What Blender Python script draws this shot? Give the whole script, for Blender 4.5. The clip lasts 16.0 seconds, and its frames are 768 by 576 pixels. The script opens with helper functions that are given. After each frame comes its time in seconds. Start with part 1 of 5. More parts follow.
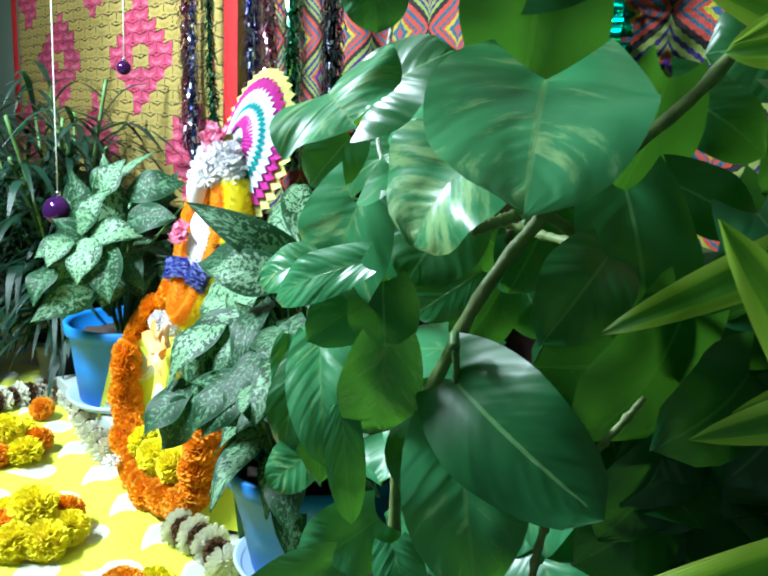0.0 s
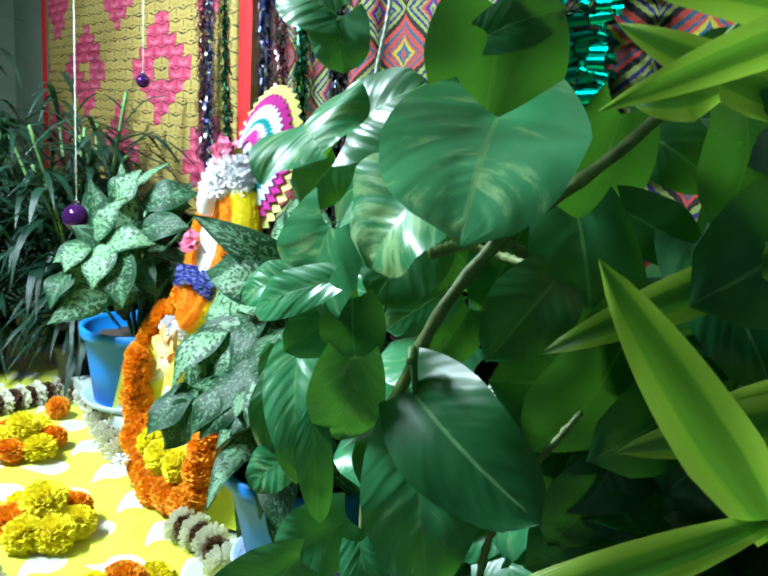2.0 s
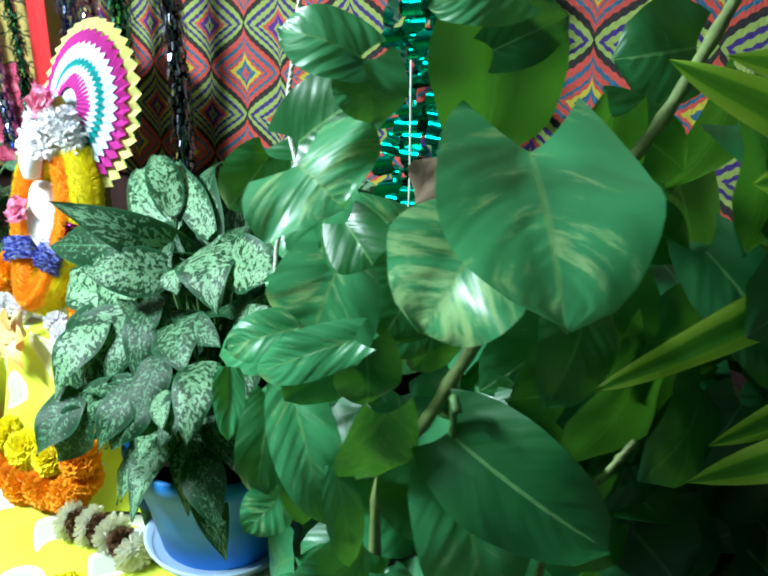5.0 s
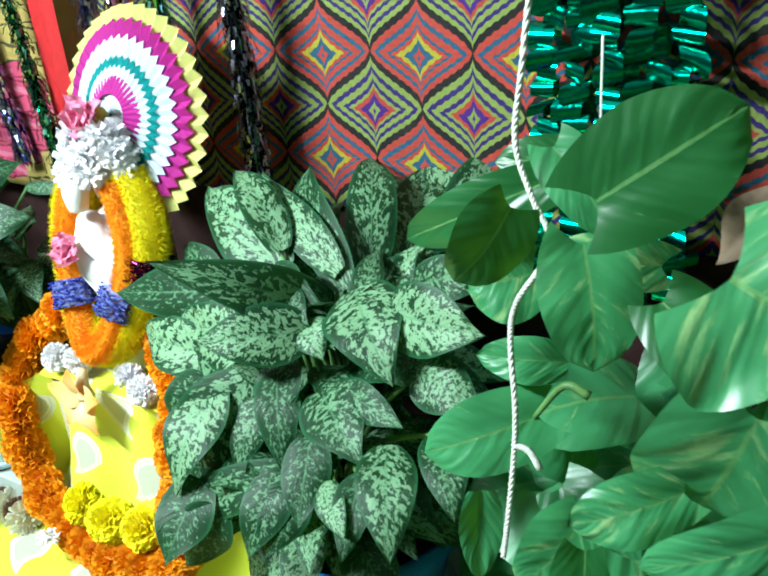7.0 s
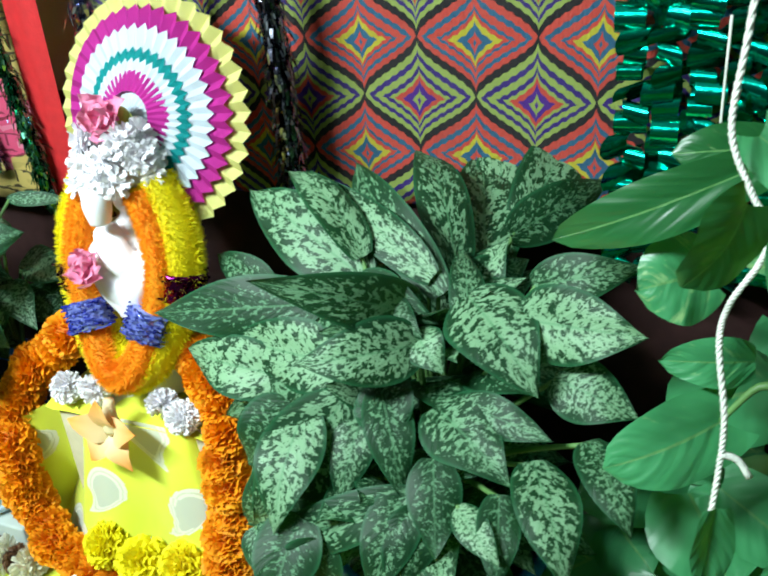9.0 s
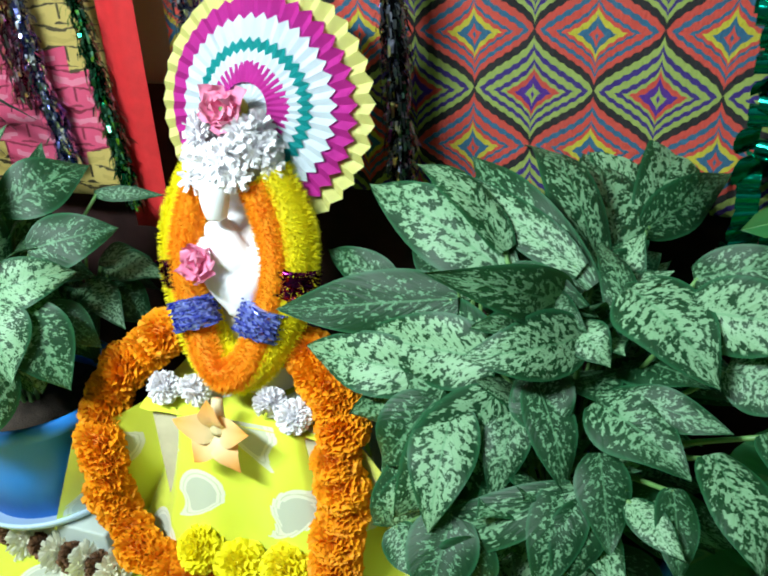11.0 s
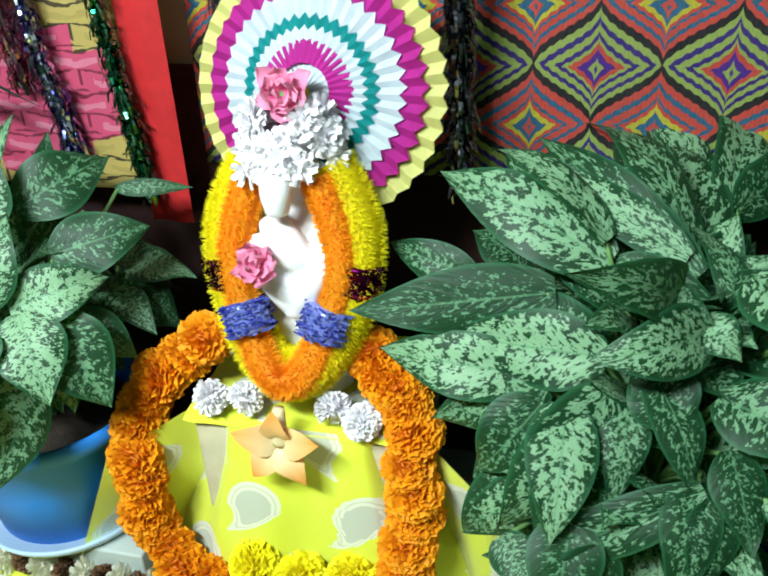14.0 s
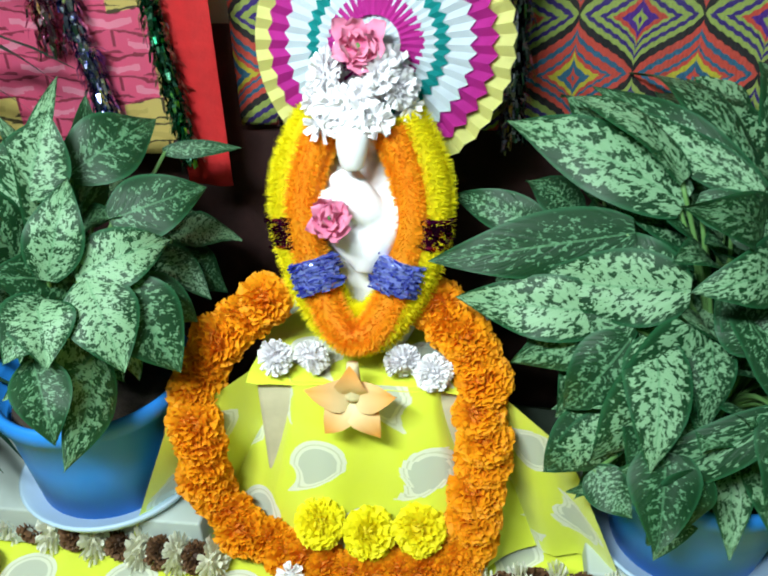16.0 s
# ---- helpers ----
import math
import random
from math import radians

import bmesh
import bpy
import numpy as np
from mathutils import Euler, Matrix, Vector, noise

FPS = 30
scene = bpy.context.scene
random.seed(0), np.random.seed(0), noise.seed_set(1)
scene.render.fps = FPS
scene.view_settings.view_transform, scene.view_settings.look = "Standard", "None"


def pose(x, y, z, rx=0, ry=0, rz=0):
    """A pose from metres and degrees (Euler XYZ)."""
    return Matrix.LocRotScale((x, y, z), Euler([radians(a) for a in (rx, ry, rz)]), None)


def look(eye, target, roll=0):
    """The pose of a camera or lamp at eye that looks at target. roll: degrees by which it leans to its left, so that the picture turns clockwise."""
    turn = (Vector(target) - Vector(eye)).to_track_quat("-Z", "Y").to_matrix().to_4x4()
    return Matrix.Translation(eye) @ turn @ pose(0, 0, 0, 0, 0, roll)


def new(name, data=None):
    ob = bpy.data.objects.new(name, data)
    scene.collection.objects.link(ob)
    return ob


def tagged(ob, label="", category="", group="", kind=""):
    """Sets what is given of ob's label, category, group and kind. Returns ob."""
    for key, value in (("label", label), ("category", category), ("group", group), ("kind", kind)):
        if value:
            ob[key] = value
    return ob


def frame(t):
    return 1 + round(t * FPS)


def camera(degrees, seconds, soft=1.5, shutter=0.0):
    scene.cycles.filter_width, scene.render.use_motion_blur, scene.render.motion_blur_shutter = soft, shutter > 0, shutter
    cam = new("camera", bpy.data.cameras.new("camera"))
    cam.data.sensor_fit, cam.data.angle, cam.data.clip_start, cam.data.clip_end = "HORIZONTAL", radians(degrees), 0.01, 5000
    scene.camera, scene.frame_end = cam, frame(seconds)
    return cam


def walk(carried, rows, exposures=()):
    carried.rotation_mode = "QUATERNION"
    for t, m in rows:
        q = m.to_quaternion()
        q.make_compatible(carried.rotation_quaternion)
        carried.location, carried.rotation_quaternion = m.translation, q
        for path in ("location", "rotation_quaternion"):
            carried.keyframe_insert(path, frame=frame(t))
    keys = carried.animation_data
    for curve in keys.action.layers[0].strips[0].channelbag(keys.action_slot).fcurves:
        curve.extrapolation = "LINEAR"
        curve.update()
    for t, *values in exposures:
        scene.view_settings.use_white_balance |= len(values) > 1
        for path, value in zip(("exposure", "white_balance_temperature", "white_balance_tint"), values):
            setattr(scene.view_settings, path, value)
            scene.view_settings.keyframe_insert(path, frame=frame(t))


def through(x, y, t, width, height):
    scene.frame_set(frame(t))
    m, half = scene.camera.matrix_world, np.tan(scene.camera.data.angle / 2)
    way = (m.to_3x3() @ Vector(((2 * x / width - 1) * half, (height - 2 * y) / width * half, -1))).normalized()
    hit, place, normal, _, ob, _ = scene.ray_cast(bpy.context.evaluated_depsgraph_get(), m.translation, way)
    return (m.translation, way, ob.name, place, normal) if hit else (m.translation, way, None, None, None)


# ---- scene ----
cam = camera(50.3, 16.0, 2.0, 0.5)
PATH = [
    (0, (1.434, -0.92, 0.89), (-0.087, 0.311, 0.48), 2.7),
    (0.5, (1.448, -0.923, 0.891), (-0.048, 0.346, 0.502), 2.2),
    (1, (1.462, -0.924, 0.894), (-0.025, 0.356, 0.505), 1.8),
    (1.5, (1.471, -0.916, 0.895), (-0.035, 0.339, 0.501), 2.0),
    (2, (1.498, -0.913, 0.911), (-0.064, 0.271, 0.513), 3.5),
    (2.5, (1.514, -0.895, 0.945), (-0.087, 0.223, 0.517), 4.1),
    (3, (1.533, -0.884, 0.976), (-0.058, 0.199, 0.43), 5.0),
    (3.2, (1.539, -0.883, 0.992), (-0.032, 0.21, 0.411), 5.0),
    (5.3, (1.252, -1.018, 1.039), (0.212, 0.538, 0.335), -0.5),
    (5.5, (1.221, -1.028, 1.052), (0.181, 0.519, 0.327), -1.7),
    (6, (1.126, -0.997, 1.034), (0.041, 0.495, 0.261), -2.9),
    (6.5, (1.024, -0.956, 1.054), (0.086, 0.596, 0.211), -3.5),
    (7, (0.968, -0.926, 1.071), (-0.018, 0.588, 0.214), -4.7),
    (7.5, (0.927, -0.91, 1.073), (0.001, 0.624, 0.184), -3.8),
    (8, (0.856, -0.928, 1.07), (-0.024, 0.621, 0.161), -4.0),
    (8.5, (0.792, -0.945, 1.068), (-0.017, 0.644, 0.162), -4.5),
    (9, (0.73, -0.967, 1.08), (0.006, 0.658, 0.166), -4.4),
    (9.5, (0.674, -0.993, 1.08), (-0.015, 0.641, 0.155), -4.4),
    (10, (0.639, -1.016, 1.074), (-0.021, 0.642, 0.172), -4.3),
    (10.2, (0.614, -1.03, 1.079), (-0.015, 0.634, 0.166), -3.8),
    (12.3, (0.513, -1.002, 1.068), (-0.165, 0.647, 0.162), -2.5),
    (12.5, (0.505, -0.995, 1.073), (-0.188, 0.645, 0.161), -3.2),
    (13, (0.458, -0.981, 1.071), (-0.148, 0.668, 0.115), -3.8),
    (13.5, (0.412, -1.0, 1.084), (-0.109, 0.676, 0.125), -3.7),
    (14, (0.354, -1.008, 1.083), (-0.091, 0.671, 0.09), -2.8),
    (14.5, (0.306, -1.028, 1.082), (-0.082, 0.663, 0.088), -2.4),
    (15, (0.262, -1.054, 1.08), (-0.047, 0.652, 0.084), -1.7),
    (15.5, (0.23, -1.069, 1.08), (-0.052, 0.627, 0.058), -2.3),
    (16, (0.192, -1.062, 1.068), (-0.07, 0.623, 0.023), -2.3),
]
walk(cam, [(t, look(eye, target, roll)) for t, eye, target, roll in PATH], [(0.0, 0.45, 5900, 6), (3.0, 0.40, 5900, 6), (6.0, 0.32, 6150, 3), (9.0, -0.08, 6350, 5), (13.0, -0.2, 6400, 7), (16.0, -0.36, 6500, 6)])

# ---- world and light ----
world = bpy.data.worlds.new("world")
scene.world = world
world.use_nodes = True
world.node_tree.nodes["Background"].inputs[0].default_value = (0.75, 0.9, 1.0, 1)
world.node_tree.nodes["Background"].inputs[1].default_value = 0.012


def lamp(name, eye, target, energy, sx, sy, colour):
    data = bpy.data.lights.new(name, "AREA")
    data.shape, data.size, data.size_y, data.energy, data.color = "RECTANGLE", sx, sy, energy, colour
    ob = new(name, data)
    ob.matrix_world = look(eye, target)
    return tagged(ob, "unseen cool white light high before the altar", "lamp")


lamp("tube_lamp", (-0.28, -1.30, 1.72), (0.08, -0.3, 0.55), 66, 0.7, 0.12, (0.85, 0.97, 1.0))
# added weak fill with no fixture behind it, to lift the dark parts
lamp("fill_light", (0.3, -1.5, 2.02), (0.3, -0.8, 0.0), 4, 0.5, 0.5, (0.84, 1.0, 0.97))


# ---- material tools ----
class Nodes:
    """A short way to write node trees."""

    def __init__(self, name, rough=0.5, metal=0.0):
        self.m = bpy.data.materials.new(name)
        self.m.use_nodes = True
        self.t = self.m.node_tree
        self.b = self.t.nodes["Principled BSDF"]
        self.b.inputs["Roughness"].default_value = rough
        self.b.inputs["Metallic"].default_value = metal

    def put(self, sock, v):
        if isinstance(v, bpy.types.NodeSocket):
            self.t.links.new(v, sock)
        elif isinstance(v, tuple) and len(v) == 3 and sock.type == "RGBA":
            sock.default_value = (*v, 1)
        else:
            sock.default_value = v

    def node(self, kind, **ins):
        n = self.t.nodes.new("ShaderNode" + kind)
        for k, v in ins.items():
            self.put(n.inputs[k.replace("_", " ")], v)
        return n

    def math(self, op, a, b=0.0, c=0.0):
        n = self.t.nodes.new("ShaderNodeMath")
        n.operation = op
        for s, v in zip(n.inputs, (a, b, c)):
            self.put(s, v)
        return n.outputs[0]

    def mix(self, f, a, b, blend="MIX"):
        n = self.t.nodes.new("ShaderNodeMix")
        n.data_type, n.blend_type = "RGBA", blend
        for s, v in ((n.inputs[0], f), (n.inputs[6], a), (n.inputs[7], b)):
            self.put(s, v)
        return n.outputs[2]

    def ramp(self, f, stops, constant=False):
        n = self.t.nodes.new("ShaderNodeValToRGB")
        r = n.color_ramp
        r.interpolation = "CONSTANT" if constant else "LINEAR"
        while len(r.elements) < len(stops):
            r.elements.new(0.5)
        for e, (p, c) in zip(r.elements, stops):
            e.position, e.color = p, (*c, 1) if isinstance(c, tuple) else (c, c, c, 1)
        self.put(n.inputs[0], f)
        return n.outputs[0]

    def coord(self, which="Object"):
        return self.node("TexCoord").outputs[which]

    def split(self, v):
        return self.node("SeparateXYZ", Vector=v).outputs

    def scaled(self, v, x, y, z):
        n = self.node("Mapping", Vector=v)
        n.inputs["Scale"].default_value = (x, y, z)
        return n.outputs[0]

    def noise(self, v, scale, detail=3.0, rough=0.5):
        return self.node("TexNoise", Vector=v, Scale=scale, Detail=detail, Roughness=rough).outputs["Fac"]

    def random(self):
        return self.node("ObjectInfo").outputs["Random"]

    def bump(self, h, strength, distance=0.002):
        n = self.node("Bump", Height=h, Strength=strength, Distance=distance)
        self.put(self.b.inputs["Normal"], n.outputs[0])

    def done(self, colour, rough=None):
        self.put(self.b.inputs["Base Color"], colour)
        if rough is not None:
            self.put(self.b.inputs["Roughness"], rough)
        return self.m


def plain(name, colour, rough=0.5, metal=0.0, vary=0.2, scale=30.0, bump=0.1):
    """A surface of one colour with grain at two scales."""
    n = Nodes(name, rough, metal)
    v = n.coord()
    f = n.math("ADD", n.math("MULTIPLY", n.noise(v, scale), 0.6), n.math("MULTIPLY", n.noise(v, scale * 0.2), 0.4))
    lo = tuple(c * (1 - vary) for c in colour)
    hi = tuple(min(1, c * (1 + vary)) for c in colour)
    n.bump(n.noise(v, scale * 4), bump)
    return n.done(n.ramp(f, [(0.3, lo), (0.7, hi)]))


def thin(n, colour, amount):
    """Adds light that comes through a leaf or petal."""
    out = n.t.nodes["Material Output"]
    tr = n.node("BsdfTranslucent", Color=colour)
    mx = n.node("MixShader", Fac=amount)
    n.t.links.new(n.b.outputs[0], mx.inputs[1])
    n.t.links.new(tr.outputs[0], mx.inputs[2])
    n.t.links.new(mx.outputs[0], out.inputs[0])


def ogee_cloth_material():
    """Ogee lattice of jagged rings, one lattice cell 0.152 m wide and 0.148 m high."""
    n = Nodes("ogee_cloth", 0.85)
    x, y, z = n.split(n.coord())
    stitch = 380.0
    step = n.math("MULTIPLY", n.math("SUBTRACT", n.math("PINGPONG", n.math("MULTIPLY", x, stitch * 0.5), 1.0), 0.5), 0.0022)
    z2 = n.math("ADD", z, step)
    wob = n.math("MULTIPLY", n.math("SUBTRACT", n.noise(n.coord(), 7.0, 1.0), 0.5), 0.012)
    u = n.math("PINGPONG", n.math("DIVIDE", n.math("ADD", n.math("SUBTRACT", x, 0.362), wob), 0.152), 0.5)
    turns = n.math("DIVIDE", n.math("SUBTRACT", z2, 0.817), 0.148)
    vs = n.math("SUBTRACT", n.math("FRACT", n.math("ADD", turns, 0.5)), 0.5)
    vr = n.math("SUBTRACT", n.math("FRACT", turns), 0.5)
    rim = n.math("DIVIDE", n.math("ARCCOSINE", n.math("MULTIPLY_ADD", u, 4.0, -1.0)), math.pi)
    e0 = n.math("SUBTRACT", rim, n.math("MULTIPLY", n.math("ABSOLUTE", vs), 2.0))
    drop = n.math("MULTIPLY", n.math("ABSOLUTE", e0), 0.07)
    e = n.math("SUBTRACT", rim, n.math("MULTIPLY", n.math("ABSOLUTE", n.math("ADD", vs, drop)), 2.0))
    er = n.math("SUBTRACT", n.math("SUBTRACT", 1.0, rim), n.math("MULTIPLY", n.math("ABSOLUTE", n.math("ADD", vr, drop)), 2.0))
    black, lime, navy = (0.012, 0.012, 0.014), (0.38, 0.48, 0.11), (0.045, 0.02, 0.22)
    coral, blue, gold = (0.66, 0.085, 0.055), (0.03, 0.15, 0.27), (0.60, 0.55, 0.04)
    violet = (0.09, 0.02, 0.30)
    warm = n.ramp(er, [(0, black), (0.07, coral), (0.19, blue), (0.28, coral), (0.40, blue), (0.46, coral), (0.53, gold), (0.63, blue), (0.77, coral), (0.89, blue)], True)
    cool = n.ramp(e, [(0, black), (0.07, lime), (0.18, navy), (0.27, lime), (0.38, navy), (0.46, lime), (0.52, coral), (0.62, violet), (0.76, lime), (0.88, violet)], True)
    col = n.mix(n.math("GREATER_THAN", e0, 0.0), warm, cool)
    fade = n.noise(n.coord(), 25.0, 4.0)
    col = n.mix(n.math("MULTIPLY", fade, 0.10), col, (0.35, 0.30, 0.28))
    w = n.math("MULTIPLY", n.math("PINGPONG", n.math("MULTIPLY", x, stitch), 1.0), n.math("PINGPONG", n.math("MULTIPLY", z2, 250.0), 1.0))
    n.bump(w, 0.5, 0.0015)
    return n.done(col)


def mat_weave_material():
    """Woven plastic mat: straw yellow with pink lozenges, cells outlined in dark."""
    n = Nodes("woven_mat", 0.55)
    x, y, z = n.split(n.coord())
    w, h = 0.105, 0.030
    row = n.math("DIVIDE", z, h)
    par = n.math("MULTIPLY", n.math("MODULO", n.math("FLOOR", n.math("ADD", row, 200.0)), 2.0), 0.5)
    cx = n.math("ADD", n.math("DIVIDE", x, w), par)
    jag = n.math("MULTIPLY", n.math("PINGPONG", n.math("MULTIPLY", cx, 2.0), 1.0), 0.35)
    fine = n.math("MULTIPLY", n.math("SUBTRACT", n.noise(n.scaled(n.coord(), 1, 1, 3.0), 60.0, 1.0), 0.5), 0.35)
    fr = n.math("FRACT", n.math("ADD", n.math("ADD", row, jag), fine))
    fx = n.math("FRACT", cx)
    line = n.math("MAXIMUM", n.math("LESS_THAN", fr, 0.13), n.math("MULTIPLY", n.math("LESS_THAN", fx, 0.04), n.math("GREATER_THAN", fr, 0.3)))
    # lozenges, stepped by whole cells
    qx = n.math("MULTIPLY", n.math("FLOOR", n.math("DIVIDE", x, w * 0.5)), w * 0.5)
    qz = n.math("MULTIPLY", n.math("FLOOR", n.math("ADD", row, jag)), h)
    a = n.math("PINGPONG", n.math("DIVIDE", n.math("ADD", qx, 0.766), 0.66), 0.5)
    b = n.math("PINGPONG", n.math("DIVIDE", n.math("SUBTRACT", qz, 1.01), 0.48), 0.5)
    d = n.math("ADD", n.math("MULTIPLY", a, 2.0), n.math("MULTIPLY", b, 2.0))
    pinkness = n.math("MAXIMUM", n.math("MULTIPLY", n.math("LESS_THAN", d, 0.66), n.math("GREATER_THAN", d, 0.18)), n.math("GREATER_THAN", d, 1.42))
    inner = n.math("MULTIPLY", n.math("LESS_THAN", n.math("ABSOLUTE", n.math("SUBTRACT", fr, 0.55)), 0.13), n.math("LESS_THAN", n.math("ABSOLUTE", n.math("SUBTRACT", fx, 0.5)), 0.3))
    pink = n.mix(inner, (0.85, 0.10, 0.25), (0.93, 0.30, 0.45))
    straw = n.mix(n.math("MULTIPLY", inner, 0.6), (0.72, 0.57, 0.17), (0.55, 0.42, 0.11))
    col = n.mix(pinkness, straw, pink)
    dark = n.mix(pinkness, (0.07, 0.055, 0.02), (0.30, 0.012, 0.06))
    col = n.mix(line, col, dark)
    col = n.mix(n.math("MULTIPLY", n.noise(n.coord(), 9.0, 4.0), 0.25), col, (0.25, 0.18, 0.10))
    n.bump(n.math("SUBTRACT", n.noise(n.scaled(n.coord(), 1, 1, 8), 160.0), line), 0.35, 0.0015)
    return n.done(col)


def paisley_cloth_material():
    """Lime-yellow satin with pale grey drops, each with a lighter rim."""
    n = Nodes("paisley_cloth", 0.38)
    v = n.coord("UV")
    x, y, z = n.split(v)
    px, py = 0.150, 0.108
    row = n.math("FLOOR", n.math("DIVIDE", y, py))
    par = n.math("MODULO", n.math("ADD", row, 100.0), 2.0)
    fx = n.math("SUBTRACT", n.math("FRACT", n.math("ADD", n.math("DIVIDE", x, px), n.math("MULTIPLY", par, 0.5))), 0.5)
    fy = n.math("SUBTRACT", n.math("FRACT", n.math("DIVIDE", y, py)), 0.5)
    side = n.math("MULTIPLY_ADD", par, 2.0, -1.0)
    ax = n.math("MULTIPLY", fx, px)
    ay = n.math("MULTIPLY", fy, py)
    # drop: a disc whose tail bends to one side
    tail = n.math("MULTIPLY", n.math("MAXIMUM", n.math("MULTIPLY", ay, -1.0), 0.0), 1.0)
    bx = n.math("ADD", ax, n.math("MULTIPLY", n.math("MULTIPLY", side, n.math("MULTIPLY", tail, tail)), 17.0))
    wide = n.math("ADD", 1.0, n.math("MULTIPLY", tail, 30.0))
    dx = n.math("MULTIPLY", bx, wide)
    dy = n.math("MULTIPLY", n.math("SUBTRACT", ay, 0.006), n.math("SUBTRACT", 1.0, n.math("MULTIPLY", tail, 5.0)))
    r = n.math("SQRT", n.math("ADD", n.math("MULTIPLY", dx, dx), n.math("MULTIPLY", dy, dy)))
    lime, grey, rim = (0.68, 0.76, 0.02), (0.48, 0.52, 0.42), (0.70, 0.73, 0.58)
    col = n.ramp(n.math("DIVIDE", r, 0.056), [(0, grey), (0.48, rim), (0.56, (0.55, 0.58, 0.40)), (0.60, rim), (0.70, lime)], True)
    col = n.mix(n.math("MULTIPLY", n.noise(v, 14.0, 3.0), 0.15), col, (0.8, 0.8, 0.5))
    n.bump(n.math("ADD", n.noise(v, 900.0, 1.0), n.math("MULTIPLY", n.noise(v, 18.0, 3.0), 3.0)), 0.25, 0.002)
    n.b.inputs["Sheen Weight"].default_value = 0.2
    return n.done(col)


def leaf_material(name, kind, splash=0.73, shades=((0.032, 0.200, 0.072), (0.085, 0.36, 0.145))):
    """Leaf colours on the leaf's own grid: x across from -1 to 1, y from stalk to tip."""
    n = Nodes(name, 0.3)
    uv = n.coord("UV")
    x, y, z = n.split(uv)
    ab = n.math("ABSOLUTE", x)
    rnd = n.random()
    shift = n.node("CombineXYZ", X=n.math("MULTIPLY", rnd, 37.0), Y=n.math("MULTIPLY", rnd, 11.0), Z=0.0).outputs[0]
    slant = n.node("CombineXYZ", X=n.math("MULTIPLY", ab, 1.0), Y=n.math("SUBTRACT", y, n.math("MULTIPLY", ab, 0.35)), Z=n.math("SIGN", x)).outputs[0]
    at = n.node("VectorMath", Vector=slant)
    at.inputs[1].default_value = (0, 0, 0)
    n.put(at.inputs[1], shift)
    at = at.outputs[0]
    mid = n.math("LESS_THAN", ab, 0.035)
    if kind == "aglaonema":
        own = n.node("CombineXYZ", X=n.math("ADD", x, n.math("MULTIPLY", rnd, 37.0)), Y=n.math("MULTIPLY", n.math("SUBTRACT", y, n.math("MULTIPLY", ab, 0.10)), 4.2), Z=n.math("MULTIPLY", rnd, 9.0)).outputs[0]
        streak = n.noise(own, 5.0, 3.0, 0.6)
        speck = n.noise(own, 12.0, 2.0, 0.6)
        f = n.math("ADD", n.math("MULTIPLY", streak, 0.62), n.math("MULTIPLY", speck, 0.38))
        f = n.math("ADD", f, n.math("MULTIPLY", n.math("SUBTRACT", rnd, 0.5), 0.09))
        f = n.math("SUBTRACT", f, n.math("MULTIPLY", n.math("POWER", ab, 4.0), 0.15))
        tone = n.mix(rnd, (0.09, 0.225, 0.11), (0.225, 0.40, 0.22))
        dark = n.mix(n.noise(at, 3.0), (0.003, 0.026, 0.008), (0.009, 0.052, 0.017))
        col = n.mix(n.ramp(f, [(0.497, 0.0), (0.509, 1.0)]), dark, tone)
        col = n.mix(n.ramp(ab, [(0.86, 0.0), (0.96, 1.0)]), col, (0.014, 0.085, 0.032))
        col = n.mix(n.math("MULTIPLY", mid, 0.5), col, (0.10, 0.26, 0.12))
        h = n.math("ADD", n.noise(n.scaled(at, 1.0, 14.0, 1.0), 1.5), n.math("MULTIPLY", mid, -0.8))
        n.bump(h, 0.35, 0.003)
        n.b.inputs["Roughness"].default_value = 0.52
        n.b.inputs["Specular IOR Level"].default_value = 0.32
        thin(n, (0.10, 0.35, 0.06), 0.12)
    elif kind == "pothos":
        ray = n.noise(n.scaled(at, 0.8, 5.0, 3.0), 1.4, 5.0, 0.68)
        much = n.math("MULTIPLY_ADD", rnd, -0.14, splash)
        f = n.math("SUBTRACT", ray, much)
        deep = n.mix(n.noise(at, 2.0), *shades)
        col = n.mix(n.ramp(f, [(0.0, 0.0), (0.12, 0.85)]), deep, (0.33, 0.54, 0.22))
        col = n.mix(n.math("MULTIPLY", mid, 0.7), col, (0.16, 0.36, 0.12))
        h = n.math("ADD", n.noise(n.scaled(at, 0.8, 6.0, 1.0), 1.2, 1.0), n.math("MULTIPLY", mid, -0.7))
        n.bump(h, 0.45, 0.006)
        n.b.inputs["Roughness"].default_value = 0.35
        n.b.inputs["Coat Weight"].default_value = 0.25
        n.b.inputs["Coat Roughness"].default_value = 0.28
        thin(n, (0.16, 0.50, 0.03), 0.20)
    elif kind == "dracaena":
        band = n.math("ADD", ab, n.math("MULTIPLY", n.math("SUBTRACT", n.noise(n.scaled(at, 6.0, 1.5, 1.0), 2.0), 0.5), 0.25))
        col = n.ramp(band, [(0.0, (0.06, 0.25, 0.02)), (0.38, (0.11, 0.38, 0.03)), (0.50, (0.40, 0.72, 0.05)), (0.9, (0.55, 0.82, 0.09))])
        n.bump(n.noise(n.scaled(uv, 16.0, 0.8, 1.0), 2.0), 0.35, 0.002)
        n.b.inputs["Roughness"].default_value = 0.35
